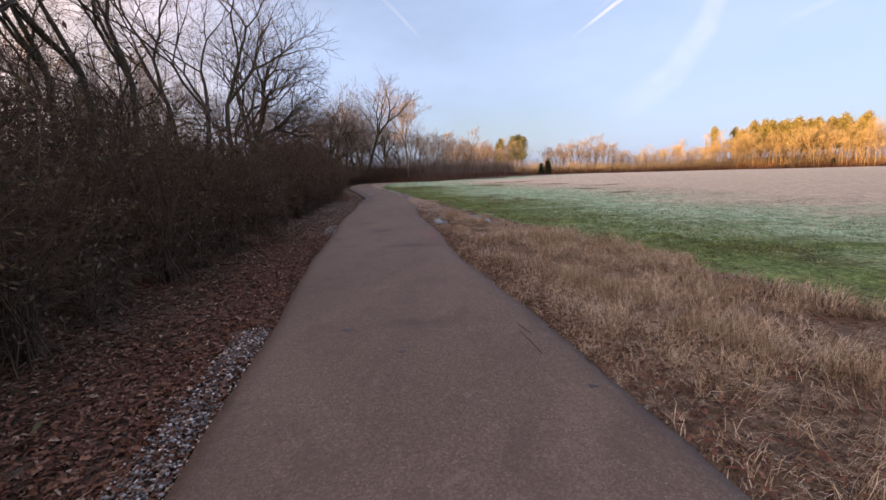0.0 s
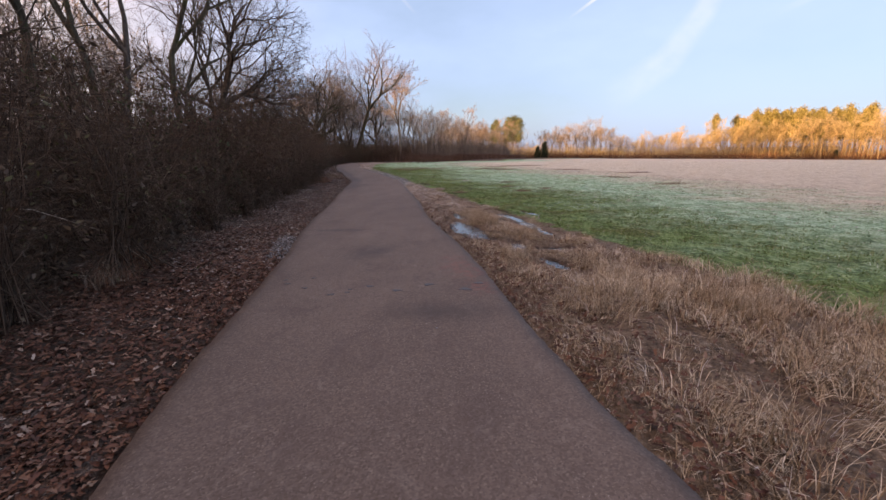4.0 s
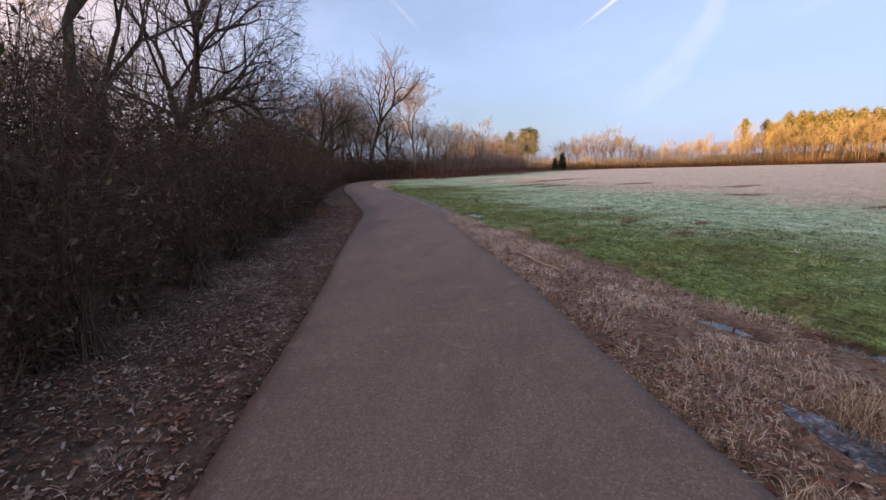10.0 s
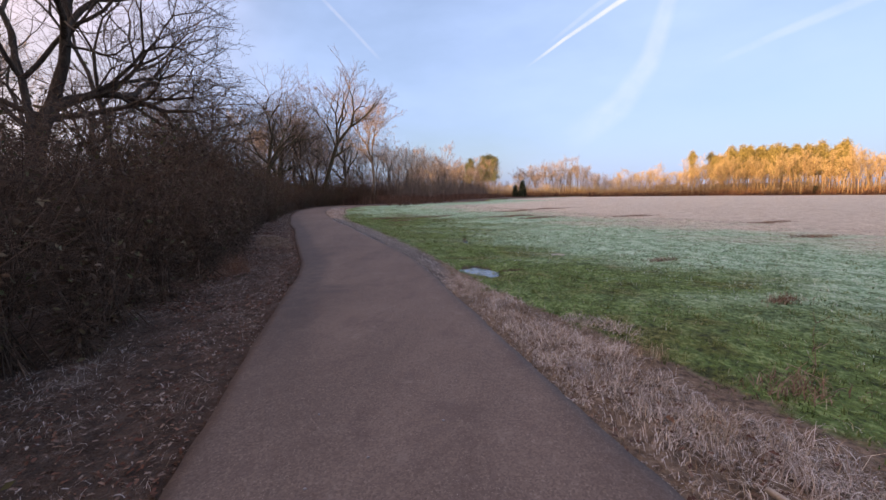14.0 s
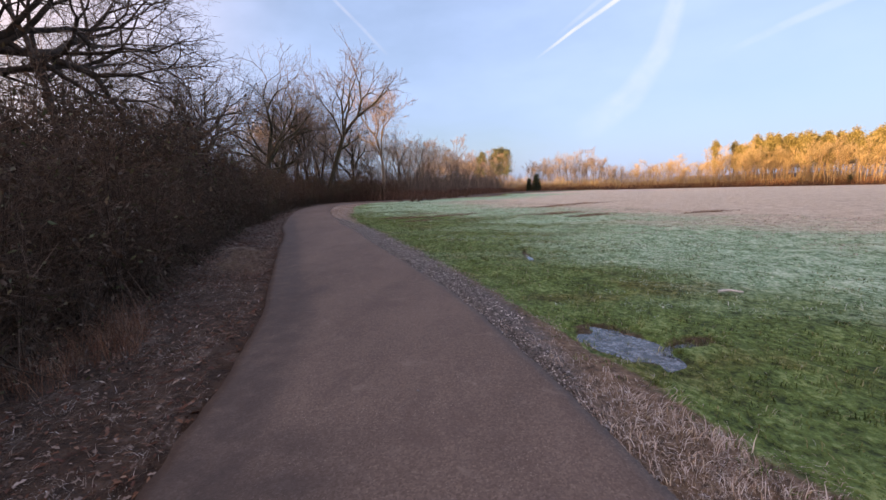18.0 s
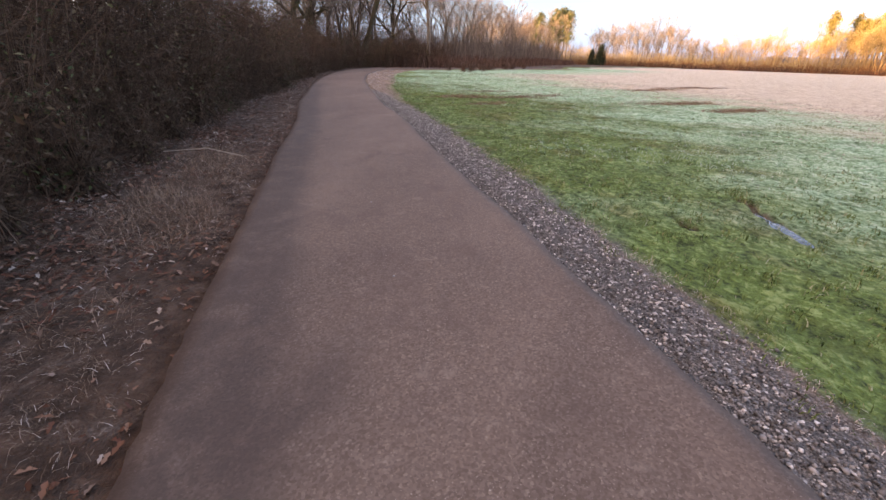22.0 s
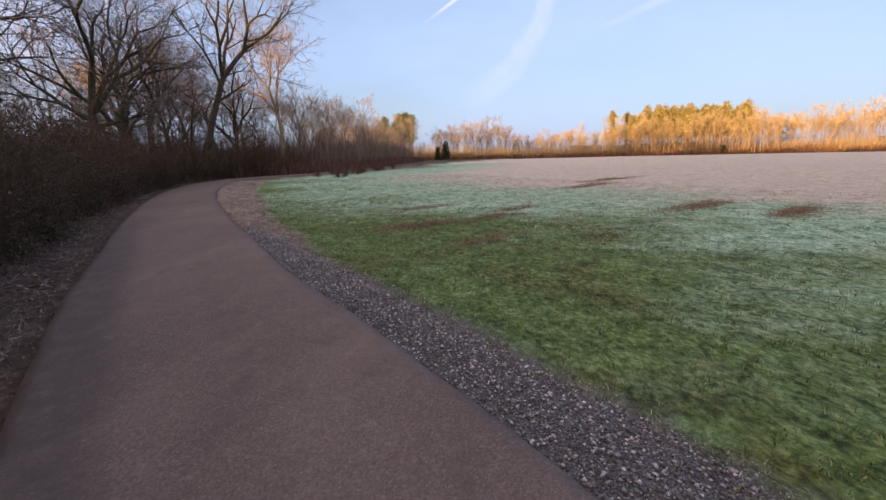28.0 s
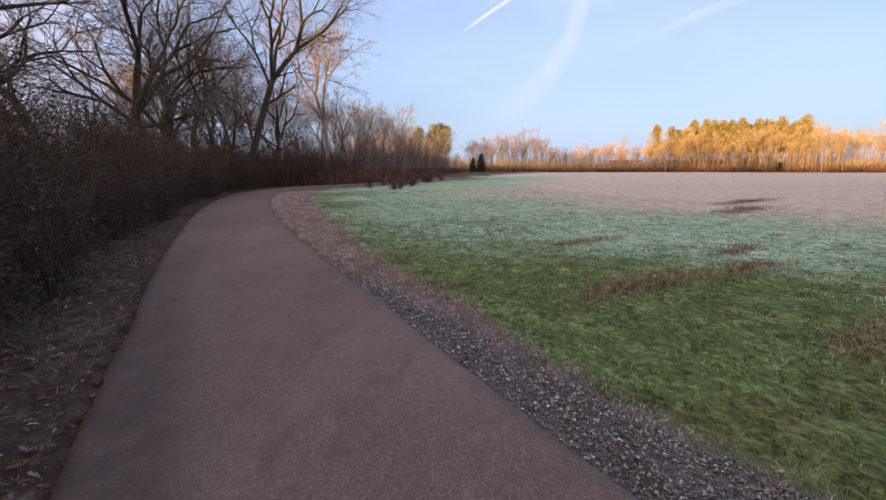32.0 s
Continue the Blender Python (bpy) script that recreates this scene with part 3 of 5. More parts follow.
# ---- puddles with thin ice ----
for px, py, a, b, turn in PUDDLES:
    k = 40
    ang = np.linspace(0, 2 * np.pi, k, endpoint=False)
    rad = 1.5 + 0 * ang
    c, s = math.cos(radians(turn)), math.sin(radians(turn))
    u, v = a * rad * np.cos(ang), b * rad * np.sin(ang)
    lvl = -0.035 + 0.03 * float(lump(px, py, 1.3, 5.0)) + 0.05 * float(lump(px, py, 4.0, 1.0)) + float(fall(px, py)) - 0.034
    ring = np.c_[px + u * c - v * s, py + u * s + v * c, np.full(k, lvl)]
    vs = np.concatenate([ring, ring * [1, 1, 0] + [0, 0, lvl - 0.05]])
    fs = [list(range(k))] + [[i, i + k, (i + 1) % k + k, (i + 1) % k] for i in range(k)]
    tagged(new("puddle", mesh_of("puddle", vs, fs, M_ICE)), "shallow muddy puddle skinned with pale ice", "puddle", "puddles beside the path")


# ---- trees ----
def grow(seed, height, trunk, clear=0.3, gens=8, angle=0.55, ratio=0.8, lean=(0, 0), gnarl=0.12, limbs=(), shrink=0.7, more=0.3, start=0.165):
    """Segments of a bare tree that forks again and again into a rounded crown: the wood, and the fine twigs."""
    r = random.Random(seed)
    wood, fine = [], []

    def turned(d, ang):
        ax = Vector((r.gauss(0, 1), r.gauss(0, 1), r.gauss(0, 0.7)))
        ax = (ax - d * ax.dot(d)).normalized()
        return (d * math.cos(ang) + ax * math.sin(ang)).normalized()

    def fork(p, d, length, rad, gen):
        n = 3 if gen < 3 else 2 if gen < gens else 1
        q, dv = Vector(p), Vector(d)
        mids = []
        for i in range(n):
            dv = (dv + Vector((r.gauss(0, gnarl), r.gauss(0, gnarl), r.gauss(0, gnarl * 0.7) + (0.045 if gen < 3 else 0.015)))).normalized()
            e = q + dv * (length / n)
            (wood if gen < 4 else fine).append((*q, *e, rad * (1 - 0.22 * i / n), rad * (1 - 0.22 * (i + 1) / n)))
            mids.append((q.lerp(e, r.random()), dv.copy()))
            q = e
        if gen >= gens:
            return
        a = angle * r.uniform(0.5, 1.0)
        first = turned(dv, a)
        other = (dv * math.cos(angle) * 2 - first + Vector((r.gauss(0, 0.15), r.gauss(0, 0.15), r.gauss(0, 0.1)))).normalized()
        fork(q, first, length * ratio * r.uniform(0.75, 1.15), rad * shrink * r.uniform(0.8, 1.1), gen + 1)
        fork(q, other, length * ratio * r.uniform(0.75, 1.15), rad * shrink * r.uniform(0.8, 1.1), gen + 1)
        for k in range(2):
            if r.random() < more and gen > 0:
                m, md = mids[r.randrange(len(mids))]
                fork(m, turned(md, angle * r.uniform(1.2, 2.2)), length * ratio * r.uniform(0.55, 0.9), rad * shrink * 0.5, min(gens, gen + 2))

    q, dv = Vector((0, 0, -0.15)), Vector((lean[0], lean[1], 1)).normalized()
    tall, n = height * clear, 5
    for i in range(n):
        e = q + dv * (tall / n)
        wood.append((*q, *e, trunk * (1 - 0.06 * i), trunk * (1 - 0.06 * (i + 1))))
        q = e
        dv = (dv + Vector((r.gauss(0, gnarl * 0.6), r.gauss(0, gnarl * 0.6), 0.02))).normalized()
    foot = Vector((0, 0, -0.15))
    for t, dx, dy, dz, far in limbs:
        fork(foot.lerp(q, t), Vector((dx, dy, dz)).normalized(), far * 0.3, trunk * 0.38, 1)
    for k in range(3):
        fork(q, turned(dv, angle * (0.25 if k == 0 else r.uniform(0.8, 1.2))), height * start, trunk * (0.66 if k == 0 else 0.5), 0 if k == 0 else 1)
    return wood, fine


def tree(label, seed, height, trunk, bark, twig, group, min_r=0.006, sides=(7, 3), **how):
    ob = new("tree")
    wood, fine = grow(seed, height, trunk, **how)
    wood, fine = np.array(wood), np.array(fine)
    fine[:, 6:8] = np.maximum(fine[:, 6:8], min_r)
    # a flared foot
    foot = np.array([(0, 0, -0.3, 0, 0, 0.45, trunk * 1.55, trunk * 1.02)])
    part("trunk", smooth(mesh_of("trunk", *tubes(np.concatenate([foot, wood]), sides[0]), bark)), ob, "trunk and bare limbs")
    part("crown", mesh_of("crown", *tubes(fine, sides[1]), twig), ob, "bare winter twigs")
    return tagged(ob, label, "tree", group)


def put_at(ob, x, y, turn=0.0, size=1.0, sink=0.0):
    ob.matrix_basis = pose(x, y, at_ground(x, y) - sink, 0, 0, turn) @ Matrix.Scale(size, 4)
    return ob


def another(ob, x, y, turn=0.0, size=1.0, sink=0.0, tall=1.0):
    old = ob.matrix_basis.copy()
    ob.matrix_basis = Matrix.Identity(4)
    made = copy_thing(ob, pose(x, y, at_ground(x, y) - sink, 0, 0, turn) @ Matrix.Diagonal((size, size, size * tall, 1)))
    ob.matrix_basis = old
    return made


R = random.Random(11)
WOODS = "bare trees of the wood"
# trees that stand out, with their places
big_d = put_at(tree("large dark bare oak reaching over the brush", 31, 13, 0.28, M_BARK, M_TWIGDARK, WOODS, 0.004, clear=0.36, gens=9, angle=0.6, lean=(0.16, 0.14), gnarl=0.16, more=0.45,
                    limbs=((0.9, 0.63, 0.78, 0.3, 5.8), (0.97, 0.6, 0.8, 0.5, 6.2), (0.95, 0.85, 0.4, 0.45, 6.0), (0.9, -0.6, -0.5, 0.4, 6.0))), -22.0, 25.0, 0)
tree_a = put_at(tree("tall forked bare oak with mossy trunk", 44, 17, 0.34, M_BARKMOSS, M_TWIG, WOODS, 0.005, clear=0.26, gens=8, angle=0.62, gnarl=0.14, more=0.55,
                     limbs=((0.85, 0.81, 0.58, 0.25, 5.5), (0.9, -0.78, -0.56, 0.4, 6.0))), -34.2, 58.5, 0)
tree_b = put_at(tree("tall bare tree with a leaning forked trunk", 58, 18, 0.32, M_BARKMOSS, M_TWIG, WOODS, 0.005, clear=0.5, gens=8, angle=0.5, lean=(0.5, 0.12), gnarl=0.1, more=0.5,
                     limbs=((0.78, 0.85, 0.3, 0.35, 5.0), (0.95, -0.42, -0.1, 1.0, 9.0), (0.99, 0.75, 0.1, 0.75, 7.0))), -33.8, 68.5, 0)
tree_c = put_at(tree("stout bare oak with an ivy-dark trunk", 63, 16, 0.34, M_BARKMOSS, M_TWIG, WOODS, 0.005, clear=0.24, gens=8, angle=0.62, gnarl=0.14, more=0.55,
                     limbs=((0.8, 0.8, -0.3, 0.35, 5.5), (0.9, -0.7, 0.4, 0.4, 5.5))), -43.0, 57.0, 0)
tree_e = put_at(tree("rounded bare tree with a fine twiggy crown", 47, 16, 0.24, M_BARK, M_TWIG, WOODS, 0.005, clear=0.26, gens=8, angle=0.55, gnarl=0.13, more=0.6, shrink=0.67, start=0.155), -44.0, 84.0, 0)
tree_f = put_at(tree("slender bare tree with an ascending crown", 52, 16, 0.17, M_BARK, M_TWIG, WOODS, 0.005, clear=0.36, gens=8, angle=0.48, gnarl=0.15, more=0.5, shrink=0.68, start=0.14), -37.0, 66.0, 0)
kinds = [big_d, tree_a, tree_b, tree_c]
spare = (tree_e, tree_f)
for sd, h, tr, an, bk, cl in ((71, 13, 0.12, 0.5, M_BARK, 0.34), (72, 15, 0.16, 0.52, M_BARKMOSS, 0.36), (73, 11, 0.1, 0.55, M_BARK, 0.25), (74, 16, 0.18, 0.5, M_BARK, 0.38)):
    kinds.append(put_at(tree("slim bare woodland tree", sd, h, tr, bk, M_TWIGDARK, WOODS, 0.0045, (6, 3), clear=cl, gens=7, angle=an, gnarl=0.13, more=0.4, shrink=0.68), *{71: (-13.2, 13.0), 72: (-16.5, 18.0), 73: (-24.5, 38.0), 74: (-27.0, 33.0)}[sd], sd * 7))
put_at(tree("bare oak with a limb reaching over the path", 35, 11, 0.18, M_BARK, M_TWIGDARK, WOODS, 0.0035, clear=0.36, gens=9, angle=0.58, lean=(0.05, 0.05), gnarl=0.15, more=0.4,
            limbs=((0.9, 0.86, 0.5, 0.06, 9.0), (0.97, 0.8, 0.6, 0.2, 7.0))), -10.8, 0.6, 0)
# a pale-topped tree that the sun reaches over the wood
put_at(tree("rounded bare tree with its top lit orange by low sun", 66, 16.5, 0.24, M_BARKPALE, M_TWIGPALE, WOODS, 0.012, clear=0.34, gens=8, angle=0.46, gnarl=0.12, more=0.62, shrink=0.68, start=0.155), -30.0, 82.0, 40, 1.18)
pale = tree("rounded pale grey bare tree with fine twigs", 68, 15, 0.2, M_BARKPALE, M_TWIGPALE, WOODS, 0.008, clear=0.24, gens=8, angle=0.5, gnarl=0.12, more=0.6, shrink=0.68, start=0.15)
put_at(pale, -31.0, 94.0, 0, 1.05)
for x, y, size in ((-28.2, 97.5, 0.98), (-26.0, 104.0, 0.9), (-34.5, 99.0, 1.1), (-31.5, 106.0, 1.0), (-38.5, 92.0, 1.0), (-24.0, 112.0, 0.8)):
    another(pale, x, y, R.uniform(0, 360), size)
spots = []


def roofline(x, y):
    """How tall the wood stands: it sinks towards its far end."""
    az = math.degrees(math.atan2(x + 7.4, y - 16))
    return 1.6 + math.hypot(x + 7.4, y - 16) * math.tan(radians(float(np.interp(az, [-60, -37, -29, -21.5, -18, -13, -9.4, -6], [24, 21, 16, 13.5, 11, 7.4, 4.1, 3.6]))))


def in_lane(x, y):
    """The gap in the wood through which the sun comes to the far tree tops."""
    u, v = x + 30.1, y - 83
    return 3 < -0.74 * u - 0.67 * v < 90 and abs(0.67 * u - 0.74 * v) < 6.0


for k in range(1500):
    t = R.random()
    i = int(t * (len(CENTRE) - 420)) + 180
    deep = 6.5 + 32 * R.random() ** 1.2
    x, y = CENTRE[i] - RIGHT[i] * (WIDE / 2 + deep)
    if any((x - a) ** 2 + (y - b) ** 2 < (2.5 + 0.05 * deep + (2.8 if y > 34 else 0.8 if y > 22 else 0)) ** 2 for a, b in spots) or y > 118 or (y > 48 and x > -17.4 - 0.28 * (y - 33)) or in_lane(x, y) or any(abs((x + 7.2) * b - (y - 17) * a) < 2.2 * math.hypot(a, b) and y < 17 + b for a, b in ((-24.2, 53), (-27, 41.5))) and y > 34:
        continue
    spots.append((x, y))
    if len(spots) >= 70:
        break
for k in range(34):
    y = -4 + 22 * (k + R.random()) / 34
    i = int(np.abs(CENTRE[:, 1] - y).argmin())
    spots.append(tuple(CENTRE[i] - RIGHT[i] * (WIDE / 2 + 7.5 + 12 * R.random())))
for k in range(13):
    y = 62 + 56 * (k + R.random()) / 13
    x = -19.5 - 0.28 * (y - 33) - 14 * R.random()
    if not in_lane(x, y):
        spots.append((x, y))
for x, y in spots:
    away = (x + 12) ** 2 + (y - 20) ** 2 > 900
    ob = R.choice((1, 1, 3, 3, 1) if away else (4, 5, 6, 7, 1) if y > 30 else (4, 5, 6, 7))
    full = (13, 16, 16.5, 14.5, 12, 14, 9.5, 15)[ob]
    size = R.uniform(0.7, 1.05)
    if away:
        size = min(1.05, max(0.3, roofline(x, y) / full * R.uniform(0.92, 1.18)))
    if away and R.random() < 0.6:
        another(R.choice(spare), x, y, R.uniform(0, 360), size * full / 15)
        continue
    another(kinds[ob], x, y, R.uniform(0, 360), size)

# ---- brush along the left side ----
def shrub(label, seed, height, stems, twigs, leaves, stem_mat, leaf_mat, group, leaf=0.035):
    r = np.random.default_rng(seed)
    ob = new("shrub")
    seg = []
    tips = []
    for k in range(stems):
        a, out, h = r.uniform(0, 2 * np.pi), r.uniform(0.1, 0.75) * height * 0.55, height * r.uniform(0.55, 1.05)
        p = np.array([r.normal(0, 0.22), r.normal(0, 0.22), -0.1])
        for i in range(4):
            t = (i + 1) / 4
            q = np.array([math.cos(a) * out * t**1.6, math.sin(a) * out * t**1.6, h * (t - 0.12 * t * t * (out / height))]) + r.normal(0, 0.05 * height * 0.4, 3)
            seg.append((*p, *q, 0.0095 * (1 - 0.7 * (i / 4)), 0.0095 * (1 - 0.7 * t)))
            tips.append((p, q))
            p = q
    fine = []
    spots = []
    for k in range(twigs):
        p, q = tips[r.integers(len(tips))]
        b = p + (q - p) * r.random()
        d = r.normal(0, 1, 3)
        d[2] = abs(d[2]) * 0.6 - 0.15
        d *= height * r.uniform(0.1, 0.26) / (np.linalg.norm(d) + 1e-6)
        m = b + d * 0.5 + r.normal(0, 0.025, 3)
        e = b + d + r.normal(0, 0.05, 3)
        fine.append((*b, *m, 0.0042, 0.0034))
        fine.append((*m, *e, 0.0034, 0.002))
        for j in range(3):
            s = m + (e - m) * r.uniform(-0.4, 1.0)
            d2 = d * 0.35 + r.normal(0, 0.085, 3)
            fine.append((*s, *(s + d2), 0.0027, 0.0016))
            spots.append(s + d2 * r.random())
        spots.append(e)
    part("stem_tangle", mesh_of("stem_tangle", *tubes(seg, 4), stem_mat), ob, "tangled woody stems")
    part("twig_tangle", mesh_of("twig_tangle", *tubes(fine, 3), stem_mat), ob, "fine tangled twigs")
    if leaves:
        spots = np.array(spots)[r.integers(0, len(spots), leaves)] + r.normal(0, 0.06, (leaves, 3))
        u = r.normal(0, 1, (leaves, 3))
        u /= np.linalg.norm(u, axis=1, keepdims=True)
        v = np.cross(u, r.normal(0, 1, (leaves, 3)))
        v /= np.linalg.norm(v, axis=1, keepdims=True)
        n = np.cross(u, v)
        ln = (leaf * r.uniform(0.6, 1.5, leaves))[:, None]
        vs = np.stack([spots - u * ln, spots + v * ln * 0.45 + n * ln * 0.2, spots + u * ln, spots - v * ln * 0.45 + n * ln * 0.2], 1).reshape(-1, 3)
        fs = ((np.arange(leaves) * 4)[:, None, None] + np.array([[0, 1, 2], [0, 2, 3]])[None]).reshape(-1, 3)
        part("foliage", mesh_of("foliage", vs, fs, leaf_mat), ob, "small dark leaves")
    return tagged(ob, label, "shrub", group)


BRUSH = "brush along the path"
bushes = [shrub("dense dark brown leafless thicket shrub", 3, 2.7, 30, 300, 620, M_BRUSH, M_BRUSHLEAF, BRUSH),
          shrub("dense dark brown leafless thicket shrub", 4, 2.4, 28, 300, 420, M_BRUSH, M_BRUSHLEAF, BRUSH),
          shrub("dark green privet shrub in the thicket", 5, 2.5, 26, 240, 900, M_BRUSH, M_GREENLEAF, BRUSH, 0.026),
          shrub("twiggy dark brown thicket shrub", 6, 3.0, 32, 320, 320, M_BRUSH, M_BRUSHLEAF, BRUSH)]
first = {}
nb = 0
for off, gap, lo, hi in ((2.0, 1.15, 0.68, 0.95), (3.2, 1.2, 0.95, 1.2), (4.9, 1.9, 1.1, 1.35)):
    i = 290.0
    while i < len(CENTRE) - 1 and CENTRE[int(i), 1] < 72:
        j = int(i)
        x, y = CENTRE[j] - RIGHT[j] * (WIDE / 2 + off - 0.15 - 0.65 * min(1, max(0, (CENTRE[j, 1] - 33) / 6)) - 0.35 * min(1, max(0, (CENTRE[j, 1] - 42) / 6)) + R.uniform(-0.25, 0.3))
        b = R.choice((0, 0, 1, 1, 2, 3) if 30 > y > 8 else (0, 1, 2, 2, 3))
        args = (x, y, R.uniform(0, 360), R.uniform(lo, hi) * (1 + 0.15 * min(1, max(0, (y - 38) / 12)) + (0.42 if off > 3 and 28 < y < 35 else 0.2 if off > 3 and 25 < y < 36 else 0.08 if off > 3 or 20 < y < 40 else 0)))
        if b not in first:
            first[b] = put_at(bushes[b], *args)
        else:
            another(bushes[b], *args)
        i += gap * 10 * R.uniform(0.8, 1.2)
        nb += 1

# the depth of the thicket behind, out of reach
def thicket(label, seed, places):
    r = np.random.default_rng(seed)
    seg, mid = [], []
    for x, y, h in places:
        z, n = at_ground(x, y), 90
        a, out, up = r.uniform(0, 6.3, n), r.uniform(0.1, 1.0, n) * h * 0.5, h * r.uniform(0.3, 1.05, n)
        bx, by = x + r.normal(0, 0.5, n), y + r.normal(0, 0.5, n)
        tx, ty = bx + np.cos(a) * out, by + np.sin(a) * out
        seg.append(np.stack([bx, by, 0 * a + z - 0.1, tx, ty, z + up, 0 * a + 0.016, 0 * a + 0.006], 1))
        for k in range(3):
            t = r.uniform(0.3, 1.0, n)
            px, py, pz = bx + (tx - bx) * t, by + (ty - by) * t, z + up * t
            seg.append(np.stack([px, py, pz, px + r.normal(0, 0.22, n), py + r.normal(0, 0.22, n), pz + r.normal(0.12, 0.2, n), 0 * a + 0.007, 0 * a + 0.003], 1))
    tagged(new("thicket", mesh_of("thicket", *tubes(np.concatenate(seg), 3), M_BRUSH)), label, "brush", kind="stuff")


spots = []
for off, gap, lo, hi in ((7.0, 1.6, 2.3, 3.0), (9.5, 2.0, 2.4, 3.4), (13, 2.6, 2.6, 3.8), (18, 3.2, 2.8, 4.4)):
    i = 290.0
    while i < len(CENTRE) - 1 and CENTRE[int(i), 1] < 84:
        x, y = CENTRE[int(i)] - RIGHT[int(i)] * (WIDE / 2 + off + R.uniform(-0.6, 0.6))
        spots.append((x, y, R.uniform(lo, hi)))
        i += gap * 10 * R.uniform(0.8, 1.2)
thicket("deep dark brown thicket behind the brush", 41, spots)

# low tangled growth at the brush's foot
under = shrub("low dark brown tangle at the foot of the brush", 17, 0.95, 16, 150, 160, M_BRUSH, M_BRUSHLEAF, "growth at the foot of the brush", 0.03)
i = 300.0
put_at(under, *(CENTRE[300] - RIGHT[300] * (WIDE / 2 + 2.0)))
while CENTRE[int(i), 1] < 60:
    i += 8.5 * R.uniform(0.8, 1.2)
    x, y = CENTRE[int(i)] - RIGHT[int(i)] * (WIDE / 2 + R.uniform(1.6, 2.3) - 0.5 * min(1, max(0, (CENTRE[int(i), 1] - 33) / 6)))
    another(under, x, y, R.uniform(0, 360), R.uniform(0.7, 1.15))

# low red-brown brush round the bend and along the far edge of the meadow
low = shrub("low red-brown leafless bramble", 9, 1.5, 24, 220, 0, M_BRAMBLE, M_BRUSHLEAF, "brambles round the bend")
put_at(low, -22.6, 66.5, 0)
for x, y in [(-20.6 + 0.22 * k + R.uniform(-0.7, 0.7), 64 + 1.5 * k + R.uniform(-0.6, 0.6)) for k in range(14)] + [(-23.2 + R.uniform(-2, 2), 70 + 3 * k) for k in range(6)]:
    another(low, x, y, R.uniform(0, 360), R.uniform(0.8, 1.3), 0, 0.55)

# ---- far tree belt that the sun lights, with sunlight also put into its colours ----
FAR = "sunlit trees beyond the meadow"


def wood_arrays(seed, height, trunk, **how):
    """A far tree's vertices and faces, trunk and twigs apart."""
    wood, fine = [np.array(v) for v in grow(seed, height, trunk, **how)]
    fine[:, 6:8] = np.maximum(fine[:, 6:8], 0.026)
    return tubes(wood, 4), tubes(fine, 3)


FAR_KINDS = [wood_arrays(sd, h, r, clear=cl, gens=6, angle=an, gnarl=0.1, more=0.25, shrink=0.66, start=0.15, ratio=0.78)
             for sd, h, r, cl, an in ((81, 17, 0.17, 0.42, 0.36), (82, 14, 0.15, 0.34, 0.42), (83, 18, 0.17, 0.48, 0.33), (84, 13, 0.14, 0.3, 0.46), (85, 16, 0.16, 0.42, 0.38))]


def belt(label, places, bark, twig):
    """One stretch of far woodland: many trees joined."""
    for which, name, mat in ((0, "far_wood_trunks", bark), (1, "far_wood_twigs", twig)):
        vs, fs, n = [], [], 0
        for kind, x, y, turn, size in places:
            v, f = FAR_KINDS[kind][which]
            c, sn = math.cos(turn), math.sin(turn)
            vs.append(np.stack([v[:, 0] * c - v[:, 1] * sn, v[:, 0] * sn + v[:, 1] * c, v[:, 2]], 1) * size + [x, y, at_ground(x, y) - 0.1])
            fs.append(f + n)
            n += len(v)
        tagged(new(name, mesh_of(name, np.concatenate(vs), np.concatenate(fs), mat)), label, "woods", kind="stuff")


def clump(r, at, size, n, flat=0.7):
    """Tufts of needles round a point: short crossed blades."""
    c = at + r.normal(0, 1, (n, 3)) * np.array([size, size, size * flat]) * 0.5
    d = r.normal(0, 1, (n, 3)) + np.array([0, 0, 0.4])
    d /= np.linalg.norm(d, axis=1, keepdims=True)
    s = np.cross(d, r.normal(0, 1, (n, 3)))
    s /= np.linalg.norm(s, axis=1, keepdims=True)
    h = (size * 0.34 * r.uniform(0.6, 1.2, n))[:, None]
    return np.stack([c - s * h * 0.5, c + s * h * 0.5, c + d * h], 1)


def pine(label, seed, height, group, needles):
    r = np.random.default_rng(seed)
    ob = new("pine_tree")
    seg = [(0, 0, -0.3, 0, 0, 0.6, 0.3, 0.22)]
    p = np.array([0, 0, 0.5])
    for k in range(7):
        q = np.array([r.normal(0, 0.12), r.normal(0, 0.12), 0.5 + (height - 0.8) * (k + 1) / 7])
        seg.append((*p, *q, 0.22 - 0.024 * k, 0.2 - 0.024 * k))
        p = q
    tri = []
    for k in range(60):
        z = height * (0.4 + 0.6 * r.random() ** 0.8)
        reach = height * 0.125 * max(0.14, 1 - ((z / height - 0.6) / 0.44) ** 2) * r.uniform(0.4, 1.2)
        a = r.uniform(0, 2 * np.pi)
        e = np.array([math.cos(a) * reach, math.sin(a) * reach, z + reach * 0.25])
        seg.append((0, 0, z, *e, 0.05, 0.025))
        for s in (0.45, 0.8, 1.05):
            tri.append(clump(r, np.array([0, 0, z]) + (e - [0, 0, z]) * s, height * 0.062, 14, 0.8))
    tri = np.concatenate(tri)
    part("trunk", mesh_of("trunk", *tubes(seg, 5), M_BARKPALE), ob, "straight bare trunk")
    part("crown", mesh_of("crown", tri.reshape(-1, 3), np.arange(len(tri) * 3).reshape(-1, 3), needles), ob, "clumps of yellow-green needles")
    return tagged(ob, label, "pine tree", group)


